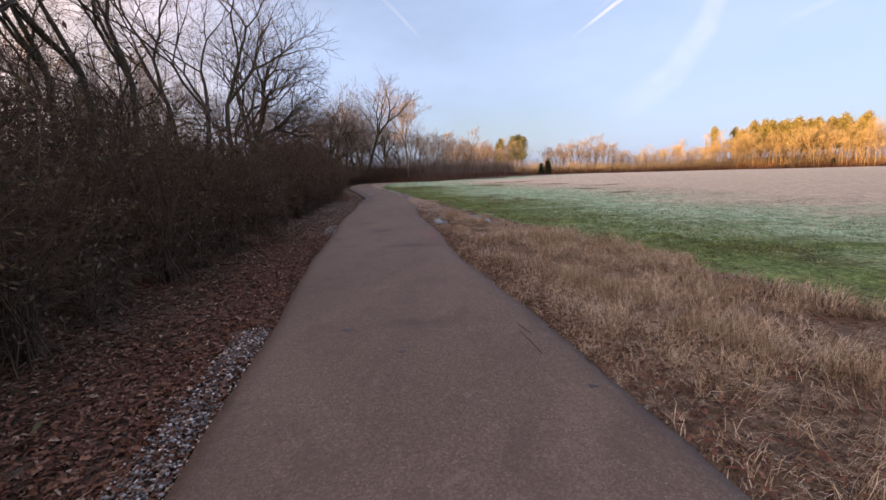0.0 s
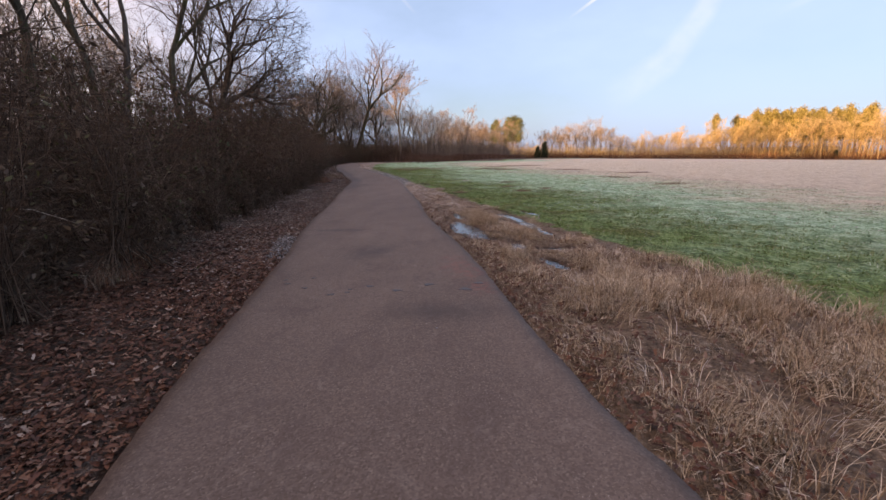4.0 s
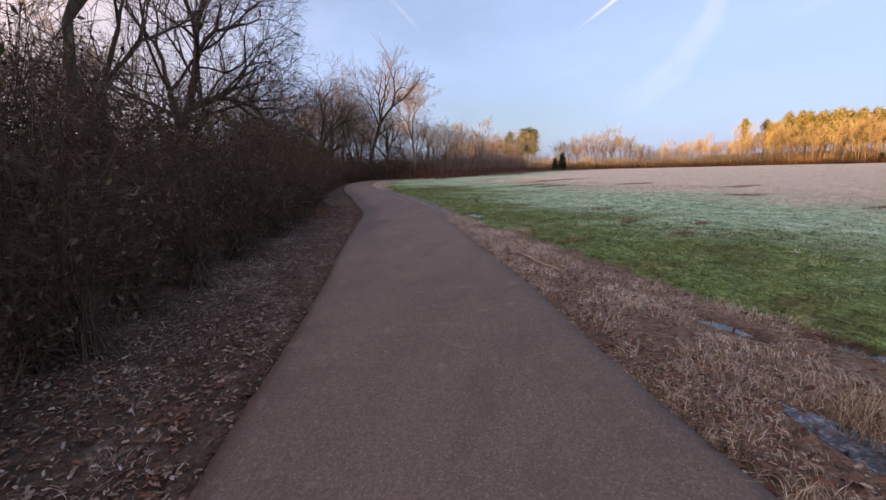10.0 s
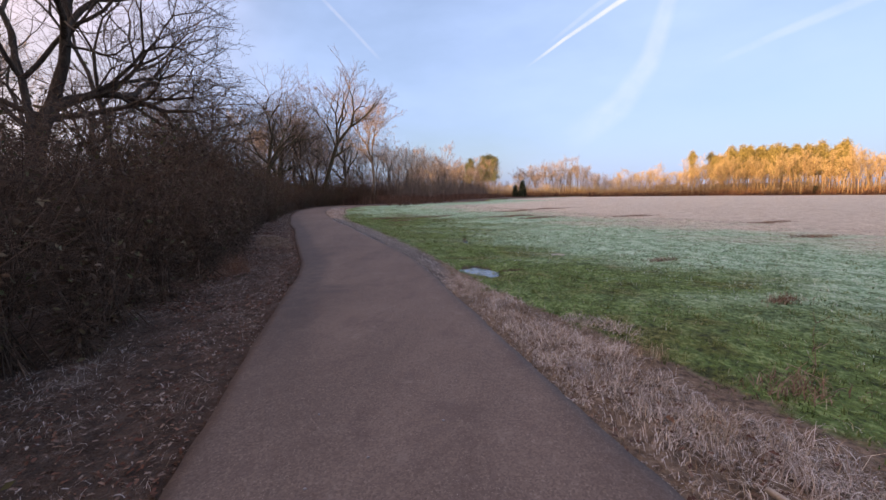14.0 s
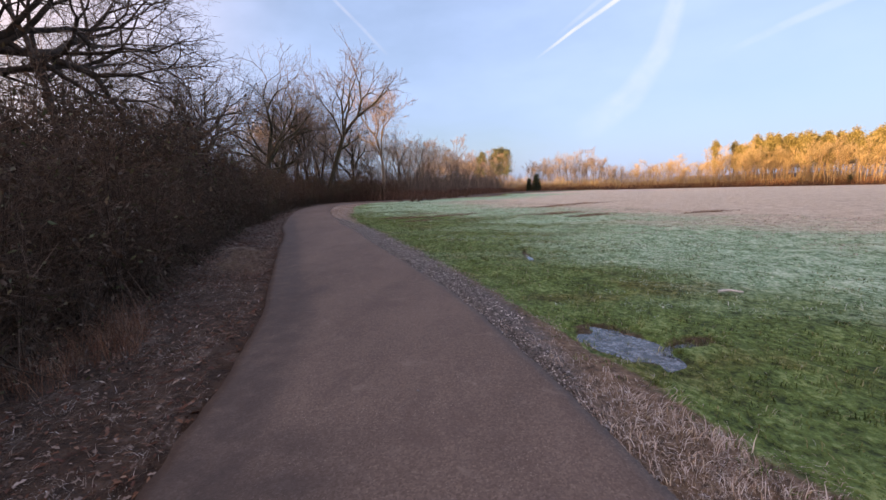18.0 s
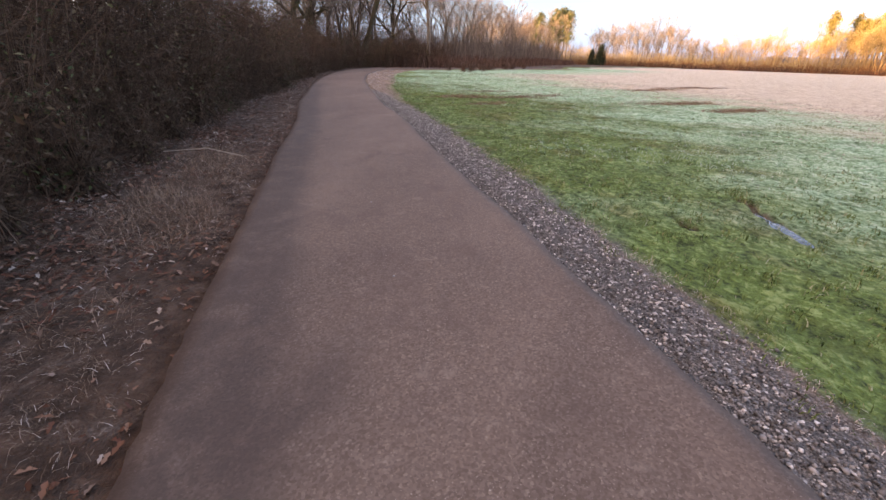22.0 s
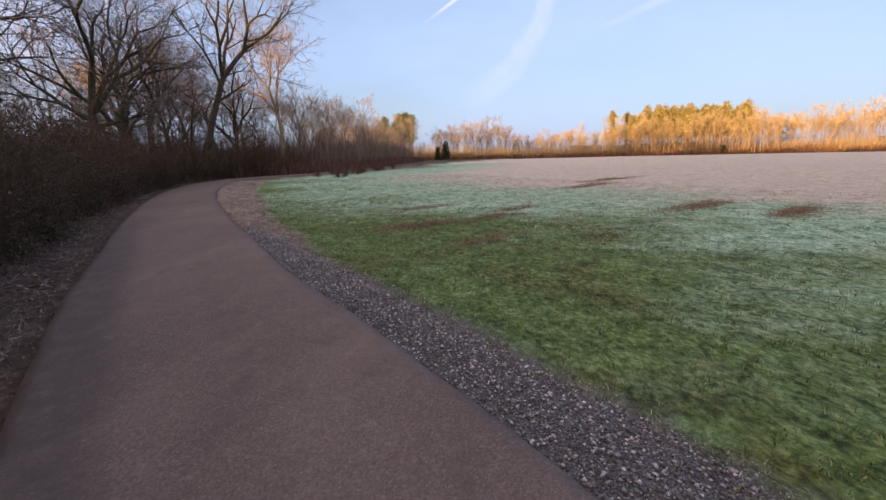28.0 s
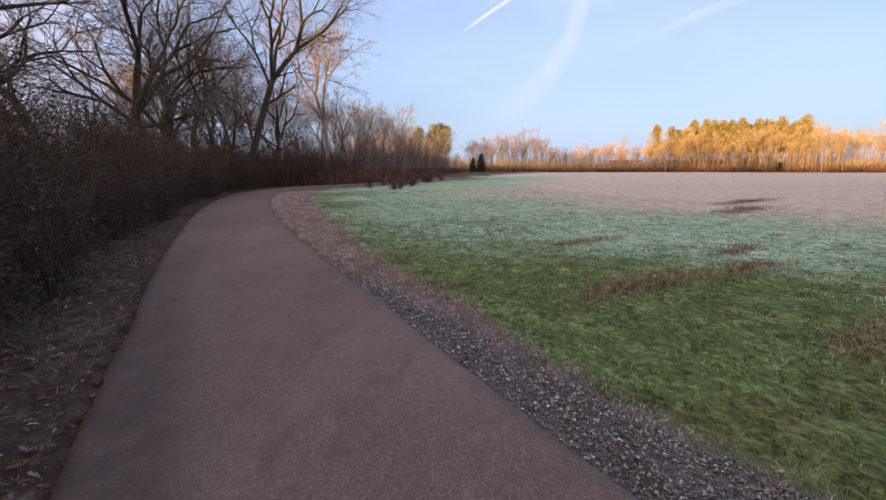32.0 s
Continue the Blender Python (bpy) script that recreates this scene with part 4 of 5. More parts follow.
def cedar(seed, height):
    r = np.random.default_rng(seed)
    ob = new("cedar_tree")
    part("trunk", mesh_of("trunk", *tubes([(0, 0, -0.2, 0, 0, height * 0.95, 0.16, 0.03)], 6), M_BARK), ob)
    tri = []
    for k in range(130):
        z = height * (0.06 + 0.92 * r.random() ** 1.2)
        reach = height * 0.23 * (1.02 - z / height) ** 0.8
        a = r.uniform(0, 2 * np.pi)
        rr = reach * r.uniform(0.5, 1.05)
        tri.append(clump(r, np.array([math.cos(a) * rr, math.sin(a) * rr, z]), height * 0.17, 16, 1.0))
    tri = np.concatenate(tri)
    part("crown", mesh_of("crown", tri.reshape(-1, 3), np.arange(len(tri) * 3).reshape(-1, 3), M_CEDAR), ob, "dense dark conical foliage")
    return tagged(ob, "small dark green conical cedar at the meadow's edge", "cedar tree", "cedars at the meadow's edge")


def polar(deg, dist):
    """A place that many degrees to the right of +y, seen from the walk's middle."""
    return -8 + dist * math.sin(radians(deg)), 20 + dist * math.cos(radians(deg))


pines = [pine("tall pine with a rounded crown, coloured yellow-green for low sun", 91, 18, "pines beyond the meadow", M_NEEDLESUN), pine("tall pine with a rounded crown, coloured yellow-green for low sun", 92, 17, "pines beyond the meadow", M_NEEDLESUN)]
olive = [pine("tall pine with an olive green crown", sd, 17.5, "pines beyond the meadow", M_OLIVE) for sd in (93, 94)]
used = set()


def place(ob, x, y, turn, size, tall=1.0):
    if ob.name in used:
        another(ob, x, y, turn, size, 0, tall)
    else:
        used.add(ob.name)
        put_at(ob, x, y, turn, size)


# bare trees all round the meadow's far side
def far_height(deg):
    """How tall the far trees stand, by their bearing."""
    return float(np.interp(deg, [-14, -7, -2, 2, 5, 9, 11, 13, 16, 20, 24, 36, 38, 43, 47, 50, 53, 60, 92], [15, 14, 11, 12, 13.8, 13.4, 9.5, 8.8, 10.5, 10, 12, 12.5, 13, 12, 15, 13, 10, 10, 12]))


FAR_TALL = (17, 14, 18, 13, 16)
spots = []
for k in range(620):
    deg = -14 + 106 * (k + R.random()) / 620
    if -2.3 < deg < 0.6:
        continue
    x, y = polar(deg, 174 + 30 * R.random() + (6 if deg < 5 else 0))
    spots.append((k % 5, x, y, R.uniform(0, 6.3), 1.14 * far_height(deg) / FAR_TALL[k % 5] * R.uniform(0.75, 1.08)))
# trees left of this bearing take the colours paled for haze
hazed = [p for p in spots if math.degrees(math.atan2(p[1] + 8, p[2] - 20)) < 12.5 + 3 * math.sin(p[0] * 2.1)]
belt("bare trees beyond the meadow, coloured gold for the low sun", [p for p in spots if p not in hazed], M_BARKSUN, M_TWIGSUN)
belt("pinkish pale bare trees beyond the meadow, coloured for haze", hazed, M_BARKPALE, M_TWIGHAZE)
belt("slim bare trees standing before the pines, coloured gold for sunlight", [(k % 5, *polar(20.5 + 17.5 * (k + R.random()) / 80, 168 + 8 * R.random()), R.uniform(0, 6.3), R.uniform(0.55, 0.85)) for k in range(80)], M_BARKSUN, M_TWIGSUN)
belt("bare trees seen far off through a gap, coloured orange for sunlight", [(k % 5, *polar(-2.4 + 3.2 * (k + R.random()) / 16, 235 + 40 * R.random()), R.uniform(0, 6.3), R.uniform(0.38, 0.55)) for k in range(16)], M_BARKSUN, M_TWIGSUN)
for deg, dist, size in ((-2.4, 176, 0.94), (-2.8, 180, 1.0), (-3.3, 178, 1.03), (-3.9, 177, 1.0), (-4.3, 182, 0.9), (-5.7, 178, 0.95), (-6.2, 182, 0.85)):
    place(olive[R.randrange(2)], *polar(deg, dist), R.uniform(0, 360), size)
for k in range(40):
    deg = 23.6 + 12.0 * (k + 0.7 * R.random()) / 40
    place(pines[k % 2], *polar(deg, 176 + 14 * R.random()), R.uniform(0, 360), R.uniform(0.78, 0.98))
place(pines[0], *polar(21.8, 175.5), 0, 0.87)
ced = cedar(95, 5.2)
put_at(ced, *polar(1.48, 158.6), 0, 1.15)
another(ced, *polar(0.5, 159.5), 120, 0.85)
another(ced, *polar(-10.2, 140), 40, 0.9)
another(ced, *polar(33.2, 170), 40, 0.55)
another(ced, *polar(50.5, 168), 80, 0.5)
# the wood's far end, where it runs towards the pines
spots = []
for k in range(50):
    t = (k + R.random()) / 50
    spots.append((k % 5, -36 + 20 * t + R.uniform(-9, 4), 108 + 66 * t + R.uniform(-5, 5), R.uniform(0, 6.3), R.uniform(0.62, 0.85)))
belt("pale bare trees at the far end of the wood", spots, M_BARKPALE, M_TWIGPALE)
spots = []
for k in range(64):
    i = int(np.searchsorted(CENTRE[:, 1], 34 + 50 * (k + R.random()) / 64))
    x, y = CENTRE[i] - RIGHT[i] * (20 + 26 * R.random())
    if not in_lane(x, y) and y < 112:
        spots.append((k % 5, x, y, R.uniform(0, 6.3), min(0.95, 0.95 * roofline(x, y) / FAR_TALL[k % 5]) * R.uniform(0.8, 1.0)))
# paler than the near trees, with haze put into the twig colour
belt("pale grey bare trees deep in the wood", spots, M_BARKPALE, M_TWIGHAZE)


def hedge(label, seed, places, twig, wide=0.75):
    """A far hedge: one tangle of twigs along a line."""
    r = np.random.default_rng(seed)
    seg = []
    for x, y, h in places:
        z = at_ground(x, y)
        n = 50
        a, out, up = r.uniform(0, 6.3, n), r.uniform(0.2, 1.0, n) * h * wide, h * r.uniform(0.35, 1.05, n)
        bx, by = x + r.normal(0, 1.0, n), y + r.normal(0, 1.0, n)
        seg.append(np.stack([bx, by, 0 * a + z - 0.1, bx + np.cos(a) * out, by + np.sin(a) * out, z + up, 0 * a + 0.03, 0 * a + 0.016], 1))
    tagged(new("hedge", mesh_of("hedge", *tubes(np.concatenate(seg), 3), twig)), label, "hedge", kind="stuff")


hedge("red-brown bramble hedge along the meadow's far edge", 12, [(*polar(-3 + 94 * (k + R.random()) / 260, 171 + R.uniform(-4, 4)), R.uniform(1.6, 3.4)) for k in range(260)], M_TWIGRUST)
hedge("saplings and brush under the far trees, coloured gold for sunlight", 14, [(*polar(-9 + 100 * (k + R.random()) / 420, 178 + R.uniform(-4, 18)), R.uniform(2.5, 6.0)) for k in range(520)], M_TWIGSUN, 0.4)
hedge("red-brown brush along the wood's edge", 13, [(float(np.interp(70 + 98 * t, [70, 73, 78, 86, 122, 168], [-29.8, -27.0, -24.5, -21.8, -15.6, -13])) - 5 * R.random(), 70 + 98 * t, R.uniform(0.6, 1.5)) for t in [((k + R.random()) / 280) ** 1.3 for k in range(280)]], M_BRAMBLE)
hedge("grey-brown undergrowth at the far end of the wood", 18, [(-58 + 34 * R.random() + 12 * t, 84 + 88 * t, R.uniform(3.0, 7.0)) for t in [(k + R.random()) / 260 for k in range(260)]], M_TWIG, 0.35)
hedge("pale young trees crowded behind the far edge", 15, [(*polar(-16 + 108 * (k + R.random()) / 420, 200 + R.uniform(-6, 22)), R.uniform(5.0, 9.0)) for k in range(460)], M_TWIGHAZE, 0.12)
hedge("dark low brush along the meadow's far edge", 16, [(*polar(-3 + 94 * (k + R.random()) / 200, 168 + R.uniform(-3, 3)), R.uniform(0.8, 2.0)) for k in range(200)], M_BRAMBLE)
# trees that close the place behind the start
for k in range(12):
    a = radians(150 + 150 * (k + R.random()) / 12)
    another(kinds[4 + k % 4], 8 + (45 + 20 * R.random()) * math.sin(a), -8 + (45 + 20 * R.random()) * math.cos(a), R.uniform(0, 360), R.uniform(0.8, 1.1))

# ---- vapour trails and a wisp of high cloud, with daylight put in as emission ----
def trail_glow_material(name, strength):
    t = Mat(name)
    # self-glow in place of daylight scattered by the vapour
    em = t.n.new("ShaderNodeEmission")
    em.inputs["Color"].default_value, em.inputs["Strength"].default_value = (0.95, 0.97, 1.0, 1), 0.85
    tr = t.n.new("ShaderNodeBsdfTransparent")
    mx = t.n.new("ShaderNodeMixShader")
    f = t.math("MULTIPLY", t.attr("fade"), t.step(t.noise(0.006, 5, 0.65), 0.25, 0.7, 0.35, 1.0))
    t.l.new(t.math("MULTIPLY", f, strength), mx.inputs["Fac"])
    t.l.new(tr.outputs[0], mx.inputs[1])
    t.l.new(em.outputs[0], mx.inputs[2])
    t.l.new(mx.outputs[0], t.n["Material Output"].inputs["Surface"])
    return t.m


M_TRAIL, M_FAINT, M_WISP = trail_glow_material("vapour_trail", 0.34), trail_glow_material("faint_vapour", 0.085), trail_glow_material("high_cloud", 0.1)


def trail(name, label, pts, width, mat):
    """A soft ribbon across the sky through (degrees right of +y, degrees up), 3 km away."""
    q = np.array(pts, float)
    u = np.linspace(0, len(q) - 1, 30)
    az, el = [np.radians(np.interp(u, np.arange(len(q)), q[:, k])) for k in (0, 1)]
    c = 3000 * np.stack([np.sin(az) * np.cos(el), np.cos(az) * np.cos(el), np.sin(el)], 1)
    d = np.gradient(c, axis=0)
    s = np.cross(d, c)
    s /= np.linalg.norm(s, axis=1, keepdims=True)
    wide = (np.linspace(width[0], width[1], 30) * 3000 * math.pi / 180)[:, None]
    vs = np.concatenate([c + s * wide * k for k in (-0.5, -0.2, 0.2, 0.5)])
    fs = np.concatenate([np.stack([np.arange(29) + a * 30, np.arange(1, 30) + a * 30, np.arange(1, 30) + (a + 1) * 30, np.arange(29) + (a + 1) * 30], 1) for a in range(3)])
    me = smooth(mesh_of(name, vs + [-8, 15, 0], fs, mat))
    end = np.minimum(1, np.minimum(np.arange(30), np.arange(30)[::-1]) / 6)
    float_attr(me, "fade", np.concatenate([0 * end, end, end, 0 * end]))
    tagged(new(name, me), label, "cloud", kind="structure")


trail("vapour_trail", "bright white vapour trail across the blue sky", [(1.2, 15.4), (6, 18.2), (11.7, 21.0), (15.8, 22.6), (30, 28.5)], (0.35, 1.0), M_TRAIL)
trail("vapour_trail", "thin white vapour trail beside a brighter one", [(3.6, 17.6), (9, 20.9), (14, 23.4), (26, 29)], (0.5, 1.0), M_FAINT)
trail("vapour_trail", "faint spreading vapour trail", [(22, 13.5), (28, 15.4), (36, 17.3), (50, 21)], (0.8, 1.6), M_FAINT)
trail("vapour_trail", "short faint vapour trail over the wood", [(-26, 24), (-21, 19.8), (-17.5, 16.5)], (0.5, 0.5), M_WISP)
trail("high_cloud", "faint curved wisp of high cloud", [(20.5, 28), (17.5, 21), (15.8, 14.8), (12.5, 10), (6, 6)], (1.2, 4.5), M_WISP)

# ---- pale houses glimpsed through the far trees ----
def house(x, y, turn, length):
    ob = new("house")
    L, D, H, T = length / 2, 3.5, 2.9, 4.6
    vs = [(-L, -D, 0), (L, -D, 0), (L, D, 0), (-L, D, 0), (-L, -D, H), (L, -D, H), (L, D, H), (-L, D, H), (-L, 0, T), (L, 0, T)]
    part("wall", mesh_of("wall", vs, [[0, 1, 5, 4], [1, 2, 6, 9, 5], [2, 3, 7, 6], [3, 0, 4, 8, 7]], M_HOUSE), ob)
    o = 0.4
    rv = [(-L - o, -D - o, H - 0.2), (L + o, -D - o, H - 0.2), (L + o, 0, T + 0.05), (-L - o, 0, T + 0.05), (L + o, D + o, H - 0.2), (-L - o, D + o, H - 0.2)]
    rv += [(a, b, c + 0.15) for a, b, c in rv]
    part("roof", mesh_of("roof", rv, [[0, 1, 2, 3], [3, 2, 4, 5], [6, 9, 8, 7], [9, 11, 10, 8], [0, 6, 7, 1], [5, 4, 10, 11], [1, 7, 8, 2], [2, 8, 10, 4], [0, 3, 9, 6], [3, 5, 11, 9]], M_ROOF), ob, "low grey roof")
    for k in range(int(length / 3)):
        a = -L + 1.2 + 3 * k
        wv = [(a, -D - 0.05, 1.0), (a + 1.1, -D - 0.05, 1.0), (a + 1.1, -D - 0.05, 2.2), (a, -D - 0.05, 2.2), (a, -D + 0.05, 1.0), (a + 1.1, -D + 0.05, 1.0), (a + 1.1, -D + 0.05, 2.2), (a, -D + 0.05, 2.2)]
        part("window", mesh_of("window", wv, [[0, 1, 2, 3], [4, 7, 6, 5], [0, 4, 5, 1], [1, 5, 6, 2], [2, 6, 7, 3], [3, 7, 4, 0]], M_GLASS), ob)
    ob.matrix_basis = pose(x, y, at_ground(x, y), 0, 0, turn)
    return tagged(ob, "low pale house half hidden behind bare trees", "house", "houses behind the trees")


for deg, ln in ((19.5, 12), (24.5, 14), (28, 14), (31, 9), (47.5, 12), (50, 14)):
    house(*polar(deg, 207), -deg, ln)

# ---- verges: straw, grass, leaves, gravel ----
def scatter(n, y0, y1, s0, s1, rng):
    """Points beside the path between two distances from its middle, for a stretch of y."""
    ok = np.where((CENTRE[:, 1] > y0) & (CENTRE[:, 1] < y1))[0]
    i = ok[rng.integers(0, len(ok), n)]
    s = rng.uniform(s0, s1, n)
    xy = CENTRE[i] + RIGHT[i] * s[:, None] + rng.normal(0, 0.04, (n, 2))
    side, along = off_path(xy[:, 0], xy[:, 1])
    return xy, side - WIDE / 2, along


def clumpy(xy, scale, seed):
    return 0.5 + 0.5 * lump(xy[:, 0], xy[:, 1], scale, seed)


def mottle(xy):
    """Streaky patches, longer across the meadow than along the path."""
    u, v = xy[:, 0] * 0.86 + xy[:, 1] * 0.5, -xy[:, 0] * 0.5 + xy[:, 1] * 0.86
    return 0.4 * lump(u * 0.4, v, 1.1, 2.0) + 0.3 * lump(u * 0.5, v, 0.42, 7.0) + 0.2 * lump(u, v, 0.2, 4.0)


def blade_field(name, label, category, xy, h, lean, w, mat, rng, bend=0.6, lift=0.0, way=None):
    base = np.c_[xy, ground_height(xy[:, 0], xy[:, 1]) - 0.01 + lift]
    ob = new(name, mesh_of(name, *blades(base, h, lean, w, rng, bend, way), mat))
    return tagged(ob, label, category, kind="stuff")


def tufty(xy, each, reach, rng):
    """Clumps of blades round the points: where, and which way each blade lies."""
    n = len(xy)
    way = np.repeat(rng.uniform(0, 2 * np.pi, n), each)
    a, d = rng.uniform(0, 2 * np.pi, n * each), reach * np.sqrt(rng.random(n * each))
    p = np.repeat(xy, each, 0) + np.stack([np.cos(a) * d, np.sin(a) * d], 1)
    return p, way + rng.normal(0, 0.5, n * each)


rng = np.random.default_rng(21)
# dry grass, lying in swirls
xy, e, al = scatter(24000, -6, 24, WIDE / 2 + 0.05, WIDE / 2 + 4.2, rng)
dens = np.clip(2.2 * clumpy(xy, 0.3, 3.0) * clumpy(xy, 0.9, 8.0) ** 0.5 - 0.3, 0.1, 1) + 0.25 * (e < 0.3)
ok = (e > 0.03) & (e < verge_width(al) + 0.4 * lump(xy[:, 0], xy[:, 1], 0.6, 1.0)) & (rng.random(len(e)) < dens) & (puddle_depth(xy[:, 0], xy[:, 1]) < 0.5 * rng.random(len(e)) ** 2 + 0.3)
xy = xy[ok]
tall = np.repeat(clumpy(xy, 0.4, 3.0) * clumpy(xy, 1.2, 5.0) * rng.uniform(0.3, 1.0, len(xy)), 26)
p, way = tufty(xy, 26, 0.11, rng)
side, al = off_path(p[:, 0], p[:, 1])
near = np.clip((side - WIDE / 2) / 0.4, 0.5, 1)
ok = (side > WIDE / 2 - 0.03) & (puddle_depth(p[:, 0], p[:, 1]) < 0.62)
wet = 1 - 0.75 * np.clip(puddle_depth(p[:, 0], p[:, 1], 0.3), 0, 1)
h = wet * (0.06 + 0.6 * tall ** 1.3 * rng.uniform(0.4, 1, len(p)) + 0.12 * rng.random(len(p))) * near * np.interp(al, [8, 13], [1, 0.65])
white = rng.random(len(p)) < np.clip((al - 8) / 9, 0.06, 0.85)
for sel, lb, mt in ((~white & ok, "matted tan dry grass lying beside the path", M_STRAW), (white & ok, "frost-whitened dry grass lying beside the path", M_FROSTSTRAW)):
    n = int(sel.sum())
    blade_field("dry_grass", lb, "dry grass", p[sel], h[sel], 1 - 0.4 * rng.random(n) ** 1.4, rng.uniform(0.0024, 0.006, n), mt, rng, 0.8, 0.0, way[sel])
# frosted dry grass along the gravel
xy, e, al = scatter(17000, 20, 62, WIDE / 2 + 0.02, WIDE / 2 + 3.0, rng)
ok = (e > 0.0) & (e < verge_width(al) + gravel_width(al) + 0.12) & (e > gravel_width(al) * 0.8) & (rng.random(len(e)) < clumpy(xy, 0.3, 4.0) + 0.3) & (puddle_depth(xy[:, 0], xy[:, 1]) < 0.3)
p, way = tufty(xy[ok], 16, 0.09, rng)
blade_field("frosted_dry_grass", "frost-whitened dry grass edging the path", "dry grass", p, (0.025 + 0.08 * rng.random(len(p))) * np.interp(p[:, 1], [34, 40], [0.5, 1]), rng.uniform(0.7, 0.99, len(p)), rng.uniform(0.002, 0.005, len(p)), M_FROSTSTRAW, rng, 0.8, 0.0, way)
# wet grass standing in the puddles
spots = []
for px, py, a, b, turn in PUDDLES:
    n = int(14 + 110 * a * b) if py < 20 else int(30 + 420 * a * b)
    c, sn = math.cos(radians(turn)), math.sin(radians(turn))
    th, d = rng.uniform(0, 2 * np.pi, n), np.sqrt(rng.random(n)) * 1.3
    u, v = a * d * np.cos(th), b * d * np.sin(th)
    q = np.stack([px + u * c - v * sn, py + u * sn + v * c], 1)
    spots.append(q[clumpy(q, 0.12, 4.0) > 0.48])
p, way = tufty(np.concatenate(spots), 9, 0.035, rng)
side, al = off_path(p[:, 0], p[:, 1])
dry = (al < 18) & (rng.random(len(p)) < 0.7)
for sel, lb, mt in ((dry, "wet brown grass standing in the puddles", M_MAT), (~dry & (side > WIDE / 2), "wet green grass standing in the puddle", M_GRASS)):
    n = int(sel.sum())
    blade_field("wet_grass", lb, "grass", p[sel], 0.045 + 0.05 * rng.random(n), rng.uniform(0.4, 0.97, n), rng.uniform(0.002, 0.004, n), mt, rng, 0.8, 0.0, way[sel])
# left side: frosted, matted
xy, e, al = scatter(17000, 6, 50, -WIDE / 2 - 1.9, -WIDE / 2 - 0.06, rng)
ok = rng.random(len(e)) < np.clip(1.6 * clumpy(xy, 0.3, 6.0) - 0.35, 0.05, 1) * np.clip((al - 6) / 8, 0.08, 1)
p, way = tufty(xy[ok], 12, 0.1, rng)
pale = rng.random(len(p)) < np.interp(p[:, 1], [8, 11, 19, 23, 30], [0.2, 0.5, 0.5, 0.22, 0.24]) + 0.45 * np.clip(lump(p[:, 0], p[:, 1], 0.5, 3.0), 0, 1)
for sel, lb, mt in ((pale, "frosted matted grass between path and brush", M_FROSTSTRAW), (~pale, "brown matted grass between path and brush", M_MAT)):
    n = int(sel.sum())
    blade_field("matted_grass", lb, "dry grass", p[sel], 0.02 + 0.075 * rng.random(n) ** 1.5, 1 - 0.25 * rng.random(n) ** 2, rng.uniform(0.0015, 0.0035, n), mt, rng, 0.8, 0.0, way[sel])
# meadow grass in small matted tufts
xy, e, al = scatter(25000, 3, 50, WIDE / 2 + 0.3, WIDE / 2 + 6.5, rng)
edge = verge_width(al) + gravel_width(al)
ok = (e > edge - 0.3 + 0.35 * rng.random(len(e))) & (puddle_depth(xy[:, 0], xy[:, 1]) < 0.4 + 0.9 * rng.random(len(e))) & (rng.random(len(e)) < np.clip(1.25 - (e - edge) / 7, 0.45, 1))
xy, e, edge, al = xy[ok], e[ok], edge[ok], al[ok]
fr = np.repeat((e - edge - np.interp(al, [28, 32], [1.3, 2.2])) / np.interp(al, [16, 27, 31], [4.5, 3.0, 8.0]) + 1.2 * mottle(xy) + np.clip((al - 36) / 14, 0, 0.6) > rng.uniform(0.15, 0.9, len(e)), 11)
up = np.repeat(rng.uniform(0.35, 1.0, len(xy)) ** 1.5, 11)
p, way = tufty(xy, 11, 0.075, rng)
for sel, nm, lb, mt in ((~fr, "meadow_grass", "short green meadow grass", M_GRASS), (fr, "frosted_meadow_grass", "short meadow grass white with frost", M_FROSTGRASS)):
    n = int(sel.sum())
    blade_field(nm, lb, "grass", p[sel], (0.035 + 0.065 * rng.random(n)) * up[sel], rng.uniform(0.45, 0.96, n), rng.uniform(0.004, 0.009, n), mt, rng, 0.8, 0.0, way[sel])
# farther meadow: coarser tufts
xy, e, al = scatter(24000, -2, 60, WIDE / 2 + 4.5, WIDE / 2 + 17, rng)
ok = rng.random(len(e)) < 0.25 + 0.75 * np.clip(0.5 + 1.2 * mottle(xy[:, ::-1] + 5), 0, 1)
xy, e, al = xy[ok], e[ok], al[ok]
fr = np.repeat((e - 4.0) / 9 + 1.5 * mottle(xy) > rng.uniform(-0.1, 0.9, len(e)), 7)
dry = np.repeat(e + 4.0 * mottle(xy) + 3.0 * lump(xy[:, 0], xy[:, 1], 2.6, 6.0) > 11.5 + rng.normal(0, 2.5, len(e)), 7)
p, way = tufty(xy, 7, 0.1, rng)
for sel, nm, lb, mt in ((~fr & ~dry, "meadow_grass", "short green meadow grass", M_GRASS), (fr & ~dry, "frosted_meadow_grass", "short meadow grass white with frost", M_FROSTGRASS), (dry, "tan_meadow_grass", "frosty tan dry meadow grass", M_FROSTSTRAW)):
    n = int(sel.sum())
    blade_field(nm, lb, "grass", p[sel], 0.03 + 0.04 * rng.random(n), rng.uniform(0.5, 0.97, n), rng.uniform(0.006, 0.013, n), mt, rng, 0.8, 0.0, way[sel])


